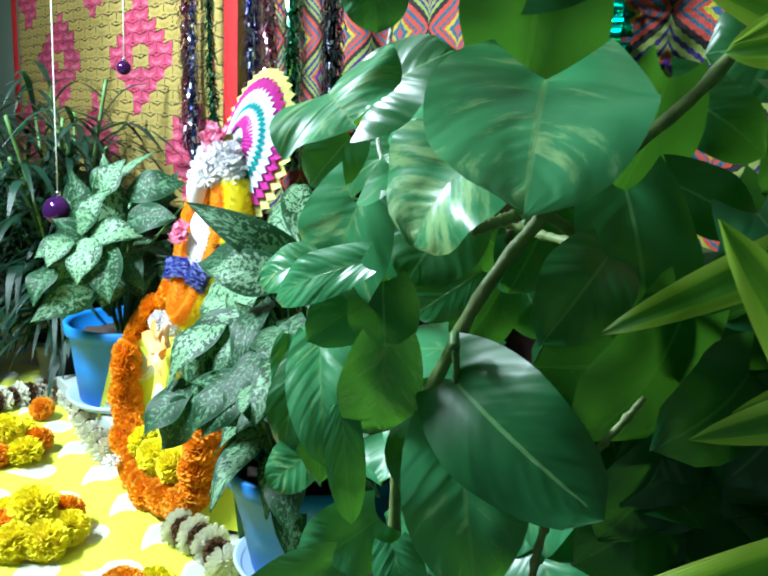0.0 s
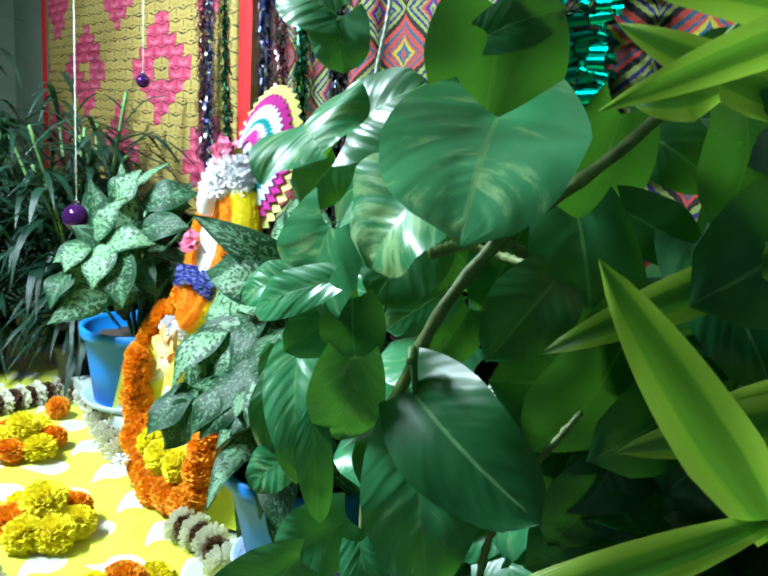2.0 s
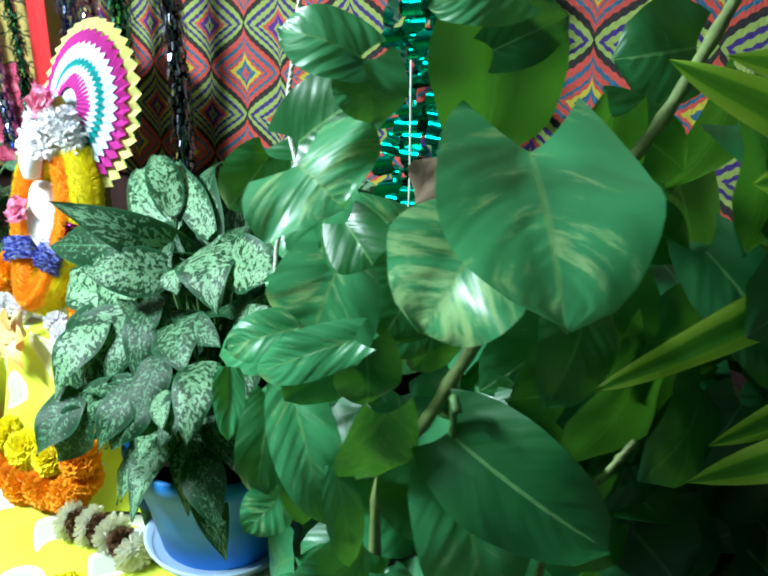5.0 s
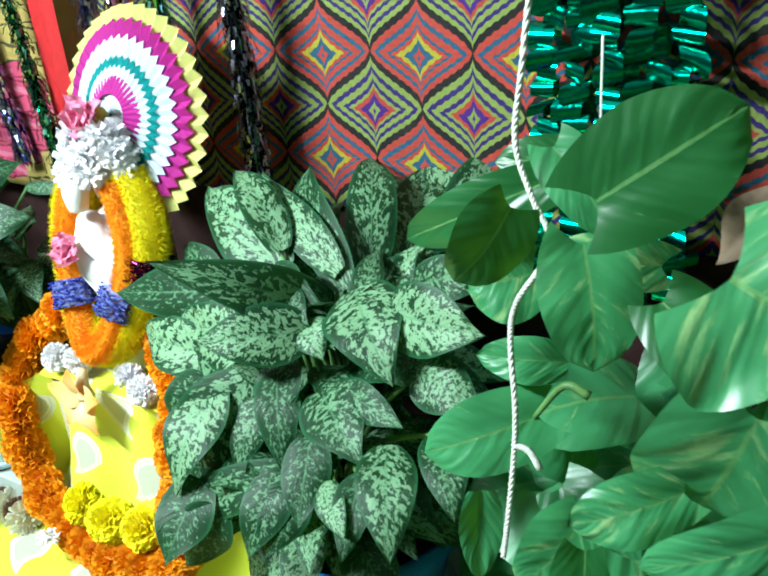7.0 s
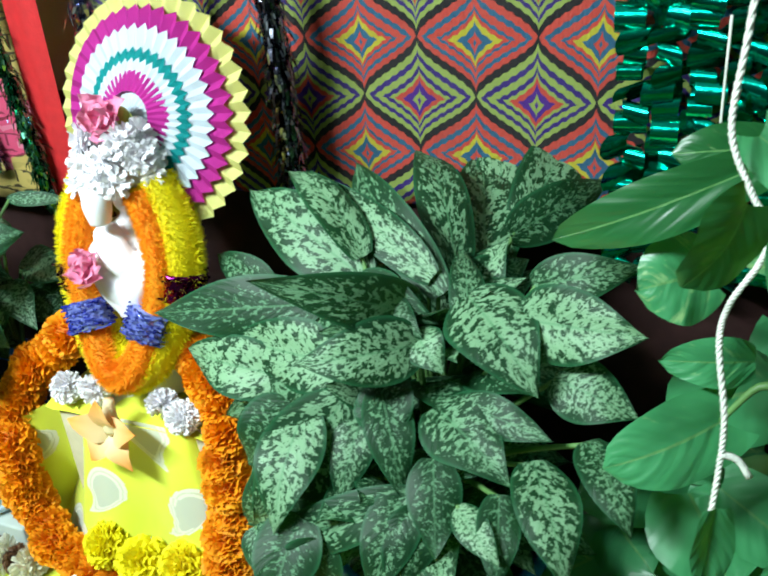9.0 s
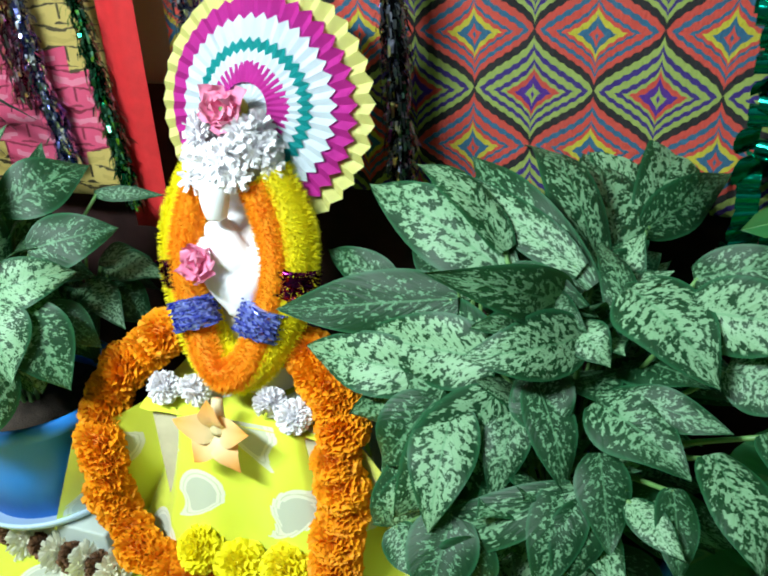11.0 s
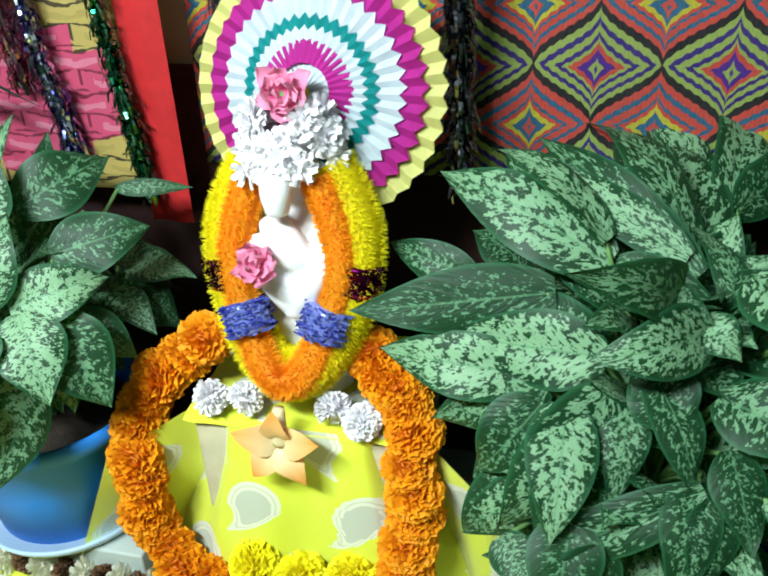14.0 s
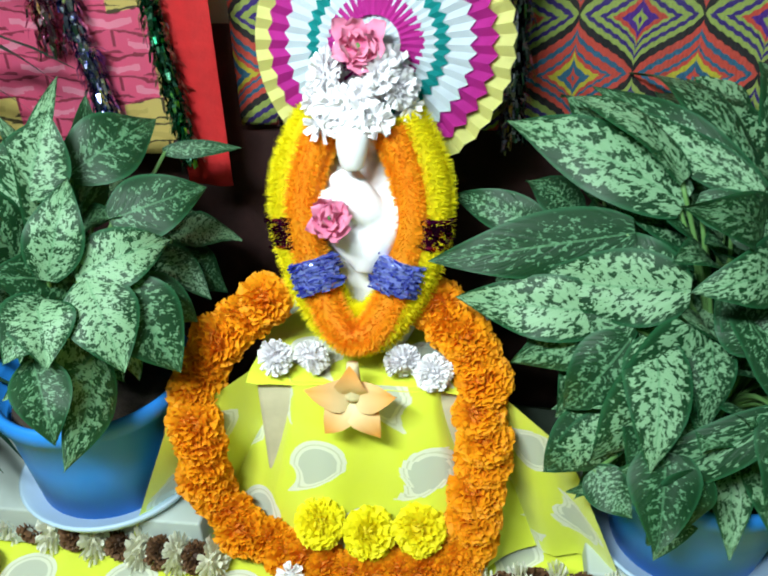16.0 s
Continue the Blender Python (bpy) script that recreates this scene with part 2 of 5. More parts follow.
        thin(n, n.mix(0.35, col, (0.50, 0.95, 0.05)), 0.45)
    else:
        col = n.mix(n.noise(n.scaled(at, 6.0, 1.0, 1.0), 2.0), (0.006, 0.028, 0.018), (0.016, 0.058, 0.034))
        n.bump(n.noise(n.scaled(uv, 12.0, 0.8, 1.0), 2.0), 0.3, 0.002)
        n.b.inputs["Roughness"].default_value = 0.38
        thin(n, (0.08, 0.25, 0.05), 0.1)
    return n.done(col)


def petal_material(name, inner, outer, through=0.25, grain=0.35):
    n = Nodes(name, 0.7)
    rnd = n.random()
    isl = n.node("NewGeometry").outputs["Random Per Island"]
    y = n.split(n.coord("UV"))[1]
    col = n.mix(n.ramp(y, [(0.1, 0.0), (0.9, 1.0)]), inner, outer)
    col = n.mix(n.math("MULTIPLY", isl, grain), col, tuple(c * 0.55 for c in inner))
    col = n.mix(n.math("MULTIPLY", rnd, 0.25), col, tuple(min(1, c * 1.25) for c in outer))
    thin(n, outer, through)
    return n.done(col)


def foil_material(name, a, b, metal=1.0):
    n = Nodes(name, 0.16, metal)
    isl = n.node("NewGeometry").outputs["Random Per Island"]
    n.bump(n.noise(n.coord(), 120.0), 0.25, 0.002)
    return n.done(n.mix(isl, a, b))


OGEE = ogee_cloth_material()
WEAVE = mat_weave_material()
PAISLEY = paisley_cloth_material()
AGLAO = leaf_material("silver_leaf", "aglaonema")
POTHOS = leaf_material("vine_leaf", "pothos", 0.69)
VINE_CREAM = leaf_material("cream_splashed_vine_leaf", "pothos", 0.585)
# without cream splashes, and the greens darkened to paint in the shade
VINE_SHADED = leaf_material("shaded_plain_vine_leaf", "pothos", 0.76, ((0.010, 0.080, 0.022), (0.026, 0.150, 0.044)))
DRACA = leaf_material("lime_leaf", "dracaena")
STRAP = leaf_material("dark_strap_leaf", "strap")
STALK = plain("green_stalk", (0.10, 0.22, 0.06), 0.5, 0, 0.35, 40)
VINE = plain("vine_stem", (0.20, 0.27, 0.09), 0.55, 0, 0.4, 60, 0.4)
SOIL = plain("potting_soil", (0.04, 0.028, 0.02), 0.95, 0, 0.5, 80, 0.9)
BLUE = plain("blue_plastic", (0.02, 0.22, 0.70), 0.5, 0, 0.08, 12, 0.05)
PALEBLUE = plain("pale_blue_plastic", (0.45, 0.60, 0.72), 0.45, 0, 0.05, 12, 0.05)
DARKPOT = plain("dark_plastic", (0.02, 0.022, 0.025), 0.5, 0, 0.2, 20)
RED = plain("red_cloth", (0.72, 0.03, 0.035), 0.7, 0, 0.12, 60, 0.3)
WALL = plain("painted_wall", (0.20, 0.26, 0.20), 0.8, 0, 0.08, 8)
FLOOR = plain("dark_floor", (0.08, 0.075, 0.07), 0.5, 0, 0.3, 9)
CEIL = plain("ceiling_paint", (0.40, 0.42, 0.40), 0.9, 0, 0.05, 8)
ORANGE = petal_material("orange_petals", (0.74, 0.19, 0.0), (0.95, 0.39, 0.0))
YELLOW = petal_material("yellow_petals", (0.88, 0.68, 0.0), (0.96, 0.87, 0.01))
WHITE = petal_material("white_petals", (0.80, 0.77, 0.82), (0.92, 0.91, 0.94), 0.15)
CREAM = petal_material("cream_buds", (0.72, 0.70, 0.52), (0.88, 0.88, 0.76), 0.15)
BROWN = petal_material("dried_brown", (0.05, 0.022, 0.010), (0.16, 0.075, 0.030), 0.05)
PINK = petal_material("pink_petals", (0.66, 0.09, 0.26), (0.86, 0.32, 0.48))
MARBLE = plain("white_plaster", (0.82, 0.82, 0.85), 0.45, 0, 0.05, 14, 0.15)
FUZZY = petal_material("yellow_fluff", (0.88, 0.76, 0.0), (0.95, 0.88, 0.01), 0.45, 0.05)
FUZZO = petal_material("orange_fluff", (0.95, 0.36, 0.0), (0.98, 0.46, 0.02), 0.45, 0.05)
PAPER_Y = plain("yellow_paper", (0.80, 0.78, 0.30), 0.8, 0, 0.05, 30)
PAPER_M = plain("magenta_paper", (0.55, 0.02, 0.32), 0.8, 0, 0.1, 30)
PAPER_W = plain("white_paper", (0.72, 0.80, 0.86), 0.8, 0, 0.04, 30)
PAPER_T = plain("teal_paper", (0.0, 0.30, 0.30), 0.8, 0, 0.1, 30)
CORD = plain("white_cord", (0.72, 0.74, 0.66), 0.8, 0, 0.12, 90, 0.4)
FOIL_G = foil_material("green_foil", (0.0, 0.30, 0.16), (0.02, 0.55, 0.36))
FOIL_B = foil_material("blue_silver_foil", (0.05, 0.07, 0.48), (0.85, 0.88, 0.95))
FOIL_P = foil_material("pink_silver_foil", (0.70, 0.55, 0.60), (0.55, 0.12, 0.30))
FOIL_K = foil_material("dark_silver_foil", (0.03, 0.03, 0.05), (0.45, 0.47, 0.60))
FOIL_N = foil_material("emerald_foil", (0.0, 0.16, 0.06), (0.25, 0.65, 0.45))
FOIL_BLUE = foil_material("blue_foil", (0.02, 0.03, 0.42), (0.30, 0.36, 0.85), 0.55)
FOIL_V = foil_material("violet_foil", (0.10, 0.005, 0.09), (0.30, 0.02, 0.24))
TEALFOIL = foil_material("teal_foil", (0.0, 0.28, 0.20), (0.02, 0.55, 0.40))


# ---- mesh tools ----
def mesh_object(name, bm, material, smooth=True):
    me = bpy.data.meshes.new(name)
    bm.to_mesh(me)
    bm.free()
    for p in me.polygons:
        p.use_smooth = smooth
    me.materials.append(material)
    return new(name, me)


def part(name, bm, material, parent, label="", smooth=True):
    ob = mesh_object(name, bm, material, smooth)
    ob.parent = parent
    ob.matrix_parent_inverse = parent.matrix_world.inverted()
    return tagged(ob, label)


def root(name, at, label, category, group=""):
    ob = new(name)
    ob.location = at
    ob.empty_display_size = 0.02
    bpy.context.view_layer.update()
    return tagged(ob, label, category, group)


def slab(bm, lo, hi, bevel=0.0):
    vs = bmesh.ops.create_cube(bm, size=1.0)["verts"]
    lo, hi = Vector(lo), Vector(hi)
    for v in vs:
        v.co = Vector([(lo[i] + hi[i]) / 2 + v.co[i] * (hi[i] - lo[i]) for i in range(3)])
    if bevel:
        es = {e for v in vs for e in v.link_edges}
        bmesh.ops.bevel(bm, geom=list(es), offset=bevel, segments=3, affect="EDGES", profile=0.5)
    return bm


def lathe(bm, profile, centre, n=40):
    rings = []
    for r, z in profile:
        rings.append([bm.verts.new((centre[0] + r * math.cos(2 * math.pi * i / n), centre[1] + r * math.sin(2 * math.pi * i / n), centre[2] + z)) for i in range(n)])
    for a, b in zip(rings, rings[1:]):
        for i in range(n):
            bm.faces.new((a[i], a[(i + 1) % n], b[(i + 1) % n], b[i]))
    bm.faces.new(list(reversed(rings[0])))
    bm.faces.new(rings[-1])
    return bm


def spline(points, n):
    """n + 1 points on a smooth curve through the given ones."""
    p = [Vector(q) for q in points]
    p = [2 * p[0] - p[1]] + p + [2 * p[-1] - p[-2]]
    out = []
    for k in range(n + 1):
        s = k / n * (len(p) - 3)
        i = min(int(s), len(p) - 4)
        t = s - i
        a, b, c, d = p[i:i + 4]
        out.append(0.5 * (2 * b + (c - a) * t + (2 * a - 5 * b + 4 * c - d) * t * t + (3 * b - a - 3 * c + d) * t ** 3))
    return out


def frames_along(path):
    out, side = [], None
    for i, p in enumerate(path):
        d = (path[min(i + 1, len(path) - 1)] - path[max(i - 1, 0)]).normalized()
        if side is None:
            side = d.orthogonal().normalized()
        side = (side - d * side.dot(d)).normalized()
        out.append((p, d, side, d.cross(side)))
    return out


def tube(bm, points, radius, n=10, steps=24):
    """A round bar along a smooth curve; radius is a number or a function of 0..1."""
    path = spline(points, steps)
    rings = []
    for k, (p, d, s, c) in enumerate(frames_along(path)):
        r = radius(k / steps) if callable(radius) else radius
        rings.append([bm.verts.new(p + (s * math.cos(2 * math.pi * i / n) + c * math.sin(2 * math.pi * i / n)) * r) for i in range(n)])
    for a, b in zip(rings, rings[1:]):
        for i in range(n):
            bm.faces.new((a[i], a[(i + 1) % n], b[(i + 1) % n], b[i]))
    bm.faces.new(list(reversed(rings[0])))
    bm.faces.new(rings[-1])
    return bm


SHAPES = {
    "heart": lambda v: max(0.0, math.sin(math.pi * (0.085 + 0.915 * v) ** 0.84)) ** 0.55,
    "oval": lambda v: math.sin(math.pi * (0.06 + 0.94 * v) ** 0.75) ** 0.8 * (1 - 0.25 * v),
    "lance": lambda v: (math.sin(math.pi * (0.05 + 0.95 * v) ** 0.8) ** 0.9) * (1 - 0.3 * v ** 2),
    "ovate": lambda v: (math.sin(math.pi * (0.04 + 0.96 * v) ** 0.72) ** 0.75) * (1 - 0.45 * v ** 4) if v < 1 else 0.0,
    "strap": lambda v: min(1, 0.5 + v * 1.6) * (1 - v ** 3.0) ** 0.9 + 0.02,
}


def leaf_mesh(base, tip, up, width, shape, sag=0.12, fold=0.25, wave=0.05, nu=8, nv=14, seed=0, lobes=0.0, curl=0.0, droop=0.18, vein=0.02):
    """One leaf blade from stalk to tip; up is the side that the face looks to, sag bends it, fold is the V of the midrib."""
    rng = random.Random(seed)
    base, tip, up = Vector(base), Vector(tip), Vector(up)
    d = tip - base
    length = d.length
    fwd = d.normalized()
    up = (up - fwd * up.dot(fwd)).normalized()
    side = fwd.cross(up)
    bm = bmesh.new()
    layer = bm.loops.layers.uv.new("UVMap")
    ph = rng.uniform(0, 6.28)
    grid, uvs = [], {}
    for j in range(nv + 1):
        v = (j / nv) ** 1.4
        w = width * 0.5 * SHAPES[shape](v)
        arch = math.sin(math.pi * v) * sag * length - curl * length * max(0, v - 0.55) ** 2 * 4
        row = []
        for i in range(nu + 1):
            u = 2 * i / nu - 1
            lift = fold * abs(u) * w + wave * width * math.sin(v * 9 + ph + (2 if u > 0 else 0)) * u * u
            back = -lobes * length * abs(u) ** 1.5 * max(0, 1 - v * 3.2) if lobes else 0.0
            q = base + fwd * (v * length + back) + side * (u * w) + up * (arch + lift - (0.25 * fold + droop) * w * u * u + vein * w * math.sin(v * 26 - abs(u) * 7 + ph) * abs(u) * (1 - u * u))
            vert = bm.verts.new(q)
            uvs[vert] = (u, v)
            row.append(vert)
        grid.append(row)
    for j in range(nv):
        for i in range(nu):
            f = bm.faces.new((grid[j][i], grid[j][i + 1], grid[j + 1][i + 1], grid[j + 1][i]))
            for loop in f.loops:
                loop[layer].uv = uvs[loop.vert]
    return bm


def leaf(plant, base, tip, up, width, shape, material, stalk_from=None, label="", **kw):
    """A blade as a part of its plant, with a stalk under it where one shows."""
    ob = part("leaf", leaf_mesh(base, tip, up, width, shape, **kw), material, plant, label)
    if stalk_from is not None:
        b, s = Vector(base), Vector(stalk_from)
        mid = (b + s) / 2 + Vector((0, 0, 0.02))
        into = b + (Vector(tip) - b) * 0.04
        part("stalk", tube(bmesh.new(), [s, mid, into], lambda k: 0.0042 - 0.0018 * k, 7, 10), STALK, plant)
    return ob


def blossom_mesh(name, material, radius, petals, long, wide, flat=0.85, seed=1, ruffle=0.35, cup=0.0):
    """A full flower head: a small heart thick with short ruffled petals."""
    rng = random.Random(seed)
    bm = bmesh.new()
    layer = bm.loops.layers.uv.new("UVMap")
    bmesh.ops.create_icosphere(bm, subdivisions=2, radius=radius * 0.66)
    for v in bm.verts:
        v.co.z *= flat
    for k in range(petals):
        z = 1 - 1.75 * (k + 0.5) / petals
        a = k * 2.39996 + rng.uniform(-0.2, 0.2)
        r = math.sqrt(max(0, 1 - z * z))
        d = Vector((r * math.cos(a), r * math.sin(a), z))
        t = Vector((-math.sin(a), math.cos(a), 0))
        tw = Matrix.Rotation(rng.uniform(-0.5, 0.5), 3, d)
        t = tw @ t
        n = d.cross(t)
        base = d * radius * 0.5
        rows = []
        size = rng.uniform(0.85, 1.12)
        for j, (s, w) in enumerate(((0.0, 0.45), (0.55, 1.0), (1.0, 0.9))):
            row = []
            for i in (-1, 0, 1):
                q = base + d * (s * long * size) + t * (i * w * wide * 0.5) + n * (cup * s * s * long + ruffle * wide * (0.5 if i == 0 else -0.3) * s + rng.uniform(-0.15, 0.15) * wide * s)
                q = Vector((q.x, q.y, q.z * flat))
                row.append(bm.verts.new(q + d * (rng.uniform(-0.1, 0.1) * long if j == 2 else 0)))
            rows.append(row)
        for j in range(2):
            for i in range(2):
                f = bm.faces.new((rows[j][i], rows[j][i + 1], rows[j + 1][i + 1], rows[j + 1][i]))
                for loop, y in zip(f.loops, (j / 2, j / 2, (j + 1) / 2, (j + 1) / 2)):
                    loop[layer].uv = (0.5, y)
    me = bpy.data.meshes.new(name)
    bm.to_mesh(me)
    bm.free()
    me.materials.append(material)
    return me


def set_piece(name, me, parent, at, turn, size=1.0, label=""):
    """A piece on shared mesh data, under its thing."""
    ob = new(name, me)
    ob.parent = parent
    ob.matrix_parent_inverse = parent.matrix_world.inverted() if parent else Matrix()
    ob.matrix_basis = Matrix.LocRotScale(at, turn, (size, size, size))
    return tagged(ob, label)

# ---- the room ----
def flat_box(name, lo, hi, material, label="", bevel=0.0):
    return tagged(mesh_object(name, slab(bmesh.new(), lo, hi, bevel), material, False), label, kind="structure")


flat_box("floor", (-2.8, -2.8, -0.66), (2.6, 0.3, -0.56), FLOOR, "dark worn floor of the room")
flat_box("wall_north", (-2.8, 0.06, -0.56), (2.6, 0.16, 2.1), WALL, "painted wall behind the hung cloths")
flat_box("wall_south", (-2.8, -2.8, -0.56), (2.6, -2.7, 2.1), WALL, "plain painted wall")
flat_box("wall_west", (-2.9, -2.8, -0.56), (-2.8, 0.16, 2.1), WALL, "plain painted wall")
flat_box("wall_east", (2.6, -2.8, -0.56), (2.7, 0.16, 2.1), WALL, "plain painted wall")
flat_box("ceiling", (-2.8, -2.8, 2.1), (2.6, 0.16, 2.2), CEIL, "white ceiling")


def hanging(name, x0, x1, z0, z1, y, material, label, category, sway=0.006, waves=5.0, lean=0.0):
    """A cloth that hangs in soft folds, with thickness."""
    bm = bmesh.new()
    nx, nz = 80, 40
    rows = []
    for j in range(nz + 1):
        row = []
        for i in range(nx + 1):
            fx, fz = i / nx, j / nz
            x = x0 + (x1 - x0) * fx
            z = z0 + (z1 - z0) * fz
            yy = y + sway * math.sin(fx * waves * 6.28 + 1.3 * math.sin(fz * 3)) * (1.1 - 0.6 * fz) + lean * (fz - 0.5) + sway * 0.5 * noise.noise((x * 6, z * 6, 3.1))
            row.append(bm.verts.new((x, yy, z)))
        rows.append(row)
    for a, b in zip(rows, rows[1:]):
        for i in range(nx):
            bm.faces.new((a[i], a[i + 1], b[i + 1], b[i]))
    bmesh.ops.solidify(bm, geom=bm.faces[:], thickness=0.003)
    return tagged(mesh_object(name, bm, material), label, category)


hanging("patterned_cloth", -0.17, 1.75, 0.665, 1.62, 0.012, OGEE, "jagged ogee-patterned cloth in coral, lime and violet hung on the wall", "cloth", 0.006, 4)
hanging("woven_mat", -1.86, -0.225, 0.64, 1.62, -0.035, WEAVE, "straw-yellow and pink woven plastic mat hung on the wall", "mat", 0.004, 3)
hanging("red_cloth_band", -0.235, -0.172, 0.60, 1.62, -0.052, RED, "plain red cloth band along the mat's edge", "cloth", 0.003, 1)


hanging("red_cloth_band", -1.93, -1.86, 0.60, 1.62, -0.04, RED, "plain red cloth band along the mat's far edge", "cloth", 0.003, 1)


# added dark sheet that stands in for the shade on the lower wall
hanging("shade_backing", -1.95, 1.78, 0.16, 0.80, 0.035, plain("shade_backing_maroon", (0.05, 0.018, 0.016), 0.9, 0, 0.4, 25, 0.3), "dark maroon sheet added low on the wall for the shade behind the plants", "cloth", 0.006, 9)


# ---- the altar table ----
def draped(bm, layer, rows, flip=False):
    """A sheet through rows of points, its grid laid out in metres for the print."""
    verts = [[bm.verts.new(p) for p in row] for row in rows]
    vv = 0.0
    mid = len(rows[0]) // 2
    for j in range(len(rows) - 1):
        step = (Vector(rows[j + 1][mid]) - Vector(rows[j][mid])).length
        uu = 0.0
        for i in range(len(rows[0]) - 1):
            w = (Vector(rows[j][i + 1]) - Vector(rows[j][i])).length
            f = bm.faces.new((verts[j][i], verts[j][i + 1], verts[j + 1][i + 1], verts[j + 1][i]))
            for loop, q in zip(f.loops, ((uu, vv), (uu + w, vv), (uu + w, vv + step), (uu, vv + step))):
                loop[layer].uv = q
            uu += w
        vv += step


table = root("altar_table", (-0.5, -0.5, -0.56), "low altar table under a lime paisley cloth", "table")
part("tabletop", slab(bmesh.new(), (-1.7, -0.98, 0.105), (0.60, -0.02, 0.139), 0.004), plain("table_wood", (0.16, 0.09, 0.05), 0.6, 0, 0.3, 20), table)
for lx in (-1.64, 0.54):
    for ly in (-0.92, -0.08):
        part("leg", slab(bmesh.new(), (lx - 0.03, ly - 0.03, -0.56), (lx + 0.03, ly + 0.03, 0.105), 0.004), plain("leg_wood", (0.16, 0.09, 0.05), 0.6, 0, 0.3, 20), table)


def table_cloth():
    bm = bmesh.new()
    layer = bm.loops.layers.uv.new("UVMap")
    rows = []
    ys = [-0.99 + 0.97 * j / 60 for j in range(61)]
    for z in (-0.16, 0.0, 0.11):
        rows.append([(-1.71 + 2.32 * i / 120, -1.0 + 0.02 * math.sin(i * 0.5) * (0.13 - z), z) for i in range(121)])
    for y in ys:
        rows.append([(-1.71 + 2.32 * i / 120, y, 0.142 + 0.006 * noise.noise((i * 0.12, y * 7, 0.3)) + 0.004) for i in range(121)])
    draped(bm, layer, rows)
    return tagged(mesh_object("tablecloth", bm, PAISLEY), "lime-yellow satin tablecloth with pale paisley drops", "tablecloth")


table_cloth()


# ---- the idol's seat: a box wrapped in the same satin ----
seat = root("pedestal", (0.04, -0.2, 0.146), "box seat wrapped in lime paisley satin, its corners flaring", "pedestal")
part("box", slab(bmesh.new(), (-0.10, -0.275, 0.147), (0.18, -0.06, 0.437), 0.008), plain("seat_card", (0.5, 0.45, 0.3), 0.8), seat)


def seat_wrap():
    bm = bmesh.new()
    layer = bm.loops.layers.uv.new("UVMap")
    n, m = 48, 22
    rows = []
    for j in range(m + 1):
        k = j / m
        row = []
        for i in range(n + 1):
            s = 2 * i / n - 1
            half = 0.145 + 0.11 * max(0, k - 0.1) ** 1.2
            x = 0.04 + s * half
            edge = max(0, abs(s) - 0.62) / 0.38
            y = -0.283 - 0.035 * k + 0.012 * math.sin(s * 9 + 1) * k + edge * 0.10 * (1 - 0.25 * k)
            z = 0.445 - 0.292 * k - edge * edge * 0.03 * (1 - k)
            row.append((x, y, z))
        rows.append(row)
    draped(bm, layer, list(reversed(rows)))
    return bm


part("front_drape", seat_wrap(), PAISLEY, seat)


def seat_top():
    bm = bmesh.new()
    layer = bm.loops.layers.uv.new("UVMap")
    rows = [[(0.04 + 0.148 * (2 * i / 20 - 1), -0.285 + 0.228 * j / 16, 0.443 + 0.006 * noise.noise((i * 0.4, j * 0.4, 7)) + (-0.004 if j == 0 else 0)) for i in range(21)] for j in range(17)]
    draped(bm, layer, rows)
    return bm


part("top_sheet", seat_top(), PAISLEY, seat)


def flare(side):
    bm = bmesh.new()
    layer = bm.loops.layers.uv.new("UVMap")
    top, low, out = Vector((0.04 + side * 0.142, -0.25, 0.44)), Vector((0.04 + side * 0.16, -0.20, 0.152)), Vector((0.04 + side * 0.345, -0.315, 0.153))
    tipp = Vector((0.04 + side * 0.25, -0.315, 0.385))
    rows = []
    for j in range(13):
        k = j / 12
        a = top.lerp(low, k)
        b = tipp.lerp(out, k)
        rows.append([a.lerp(b, i / 12) + Vector((0, 0.018 * math.sin(i * 0.9) * k, 0.0)) for i in range(13)])
    draped(bm, layer, rows)
    return bm


part("corner_fold", flare(-1), PAISLEY, seat)
part("corner_fold", flare(1), PAISLEY, seat)


# ---- paper rosette behind the idol ----
def ring_pleats(bm, r0, r1, n, y0, y1, depth, tooth):
    """A pleated paper ring with a toothed rim, facing -y."""
    inner, outer = [], []
    for i in range(2 * n):
        a = math.pi * i / n
        up = depth if i % 2 else -depth
        rr = r1 + (tooth if i % 2 else 0)
        inner.append(bm.verts.new((r0 * math.cos(a), y0 + up * 0.5, r0 * math.sin(a))))
        outer.append(bm.verts.new((rr * math.cos(a), y1 + up, rr * math.sin(a))))
    for i in range(2 * n):
        k = (i + 1) % (2 * n)
        bm.faces.new((inner[i], outer[i], outer[k], inner[k]))
    bmesh.ops.solidify(bm, geom=bm.faces[:], thickness=0.0012)
    return bm


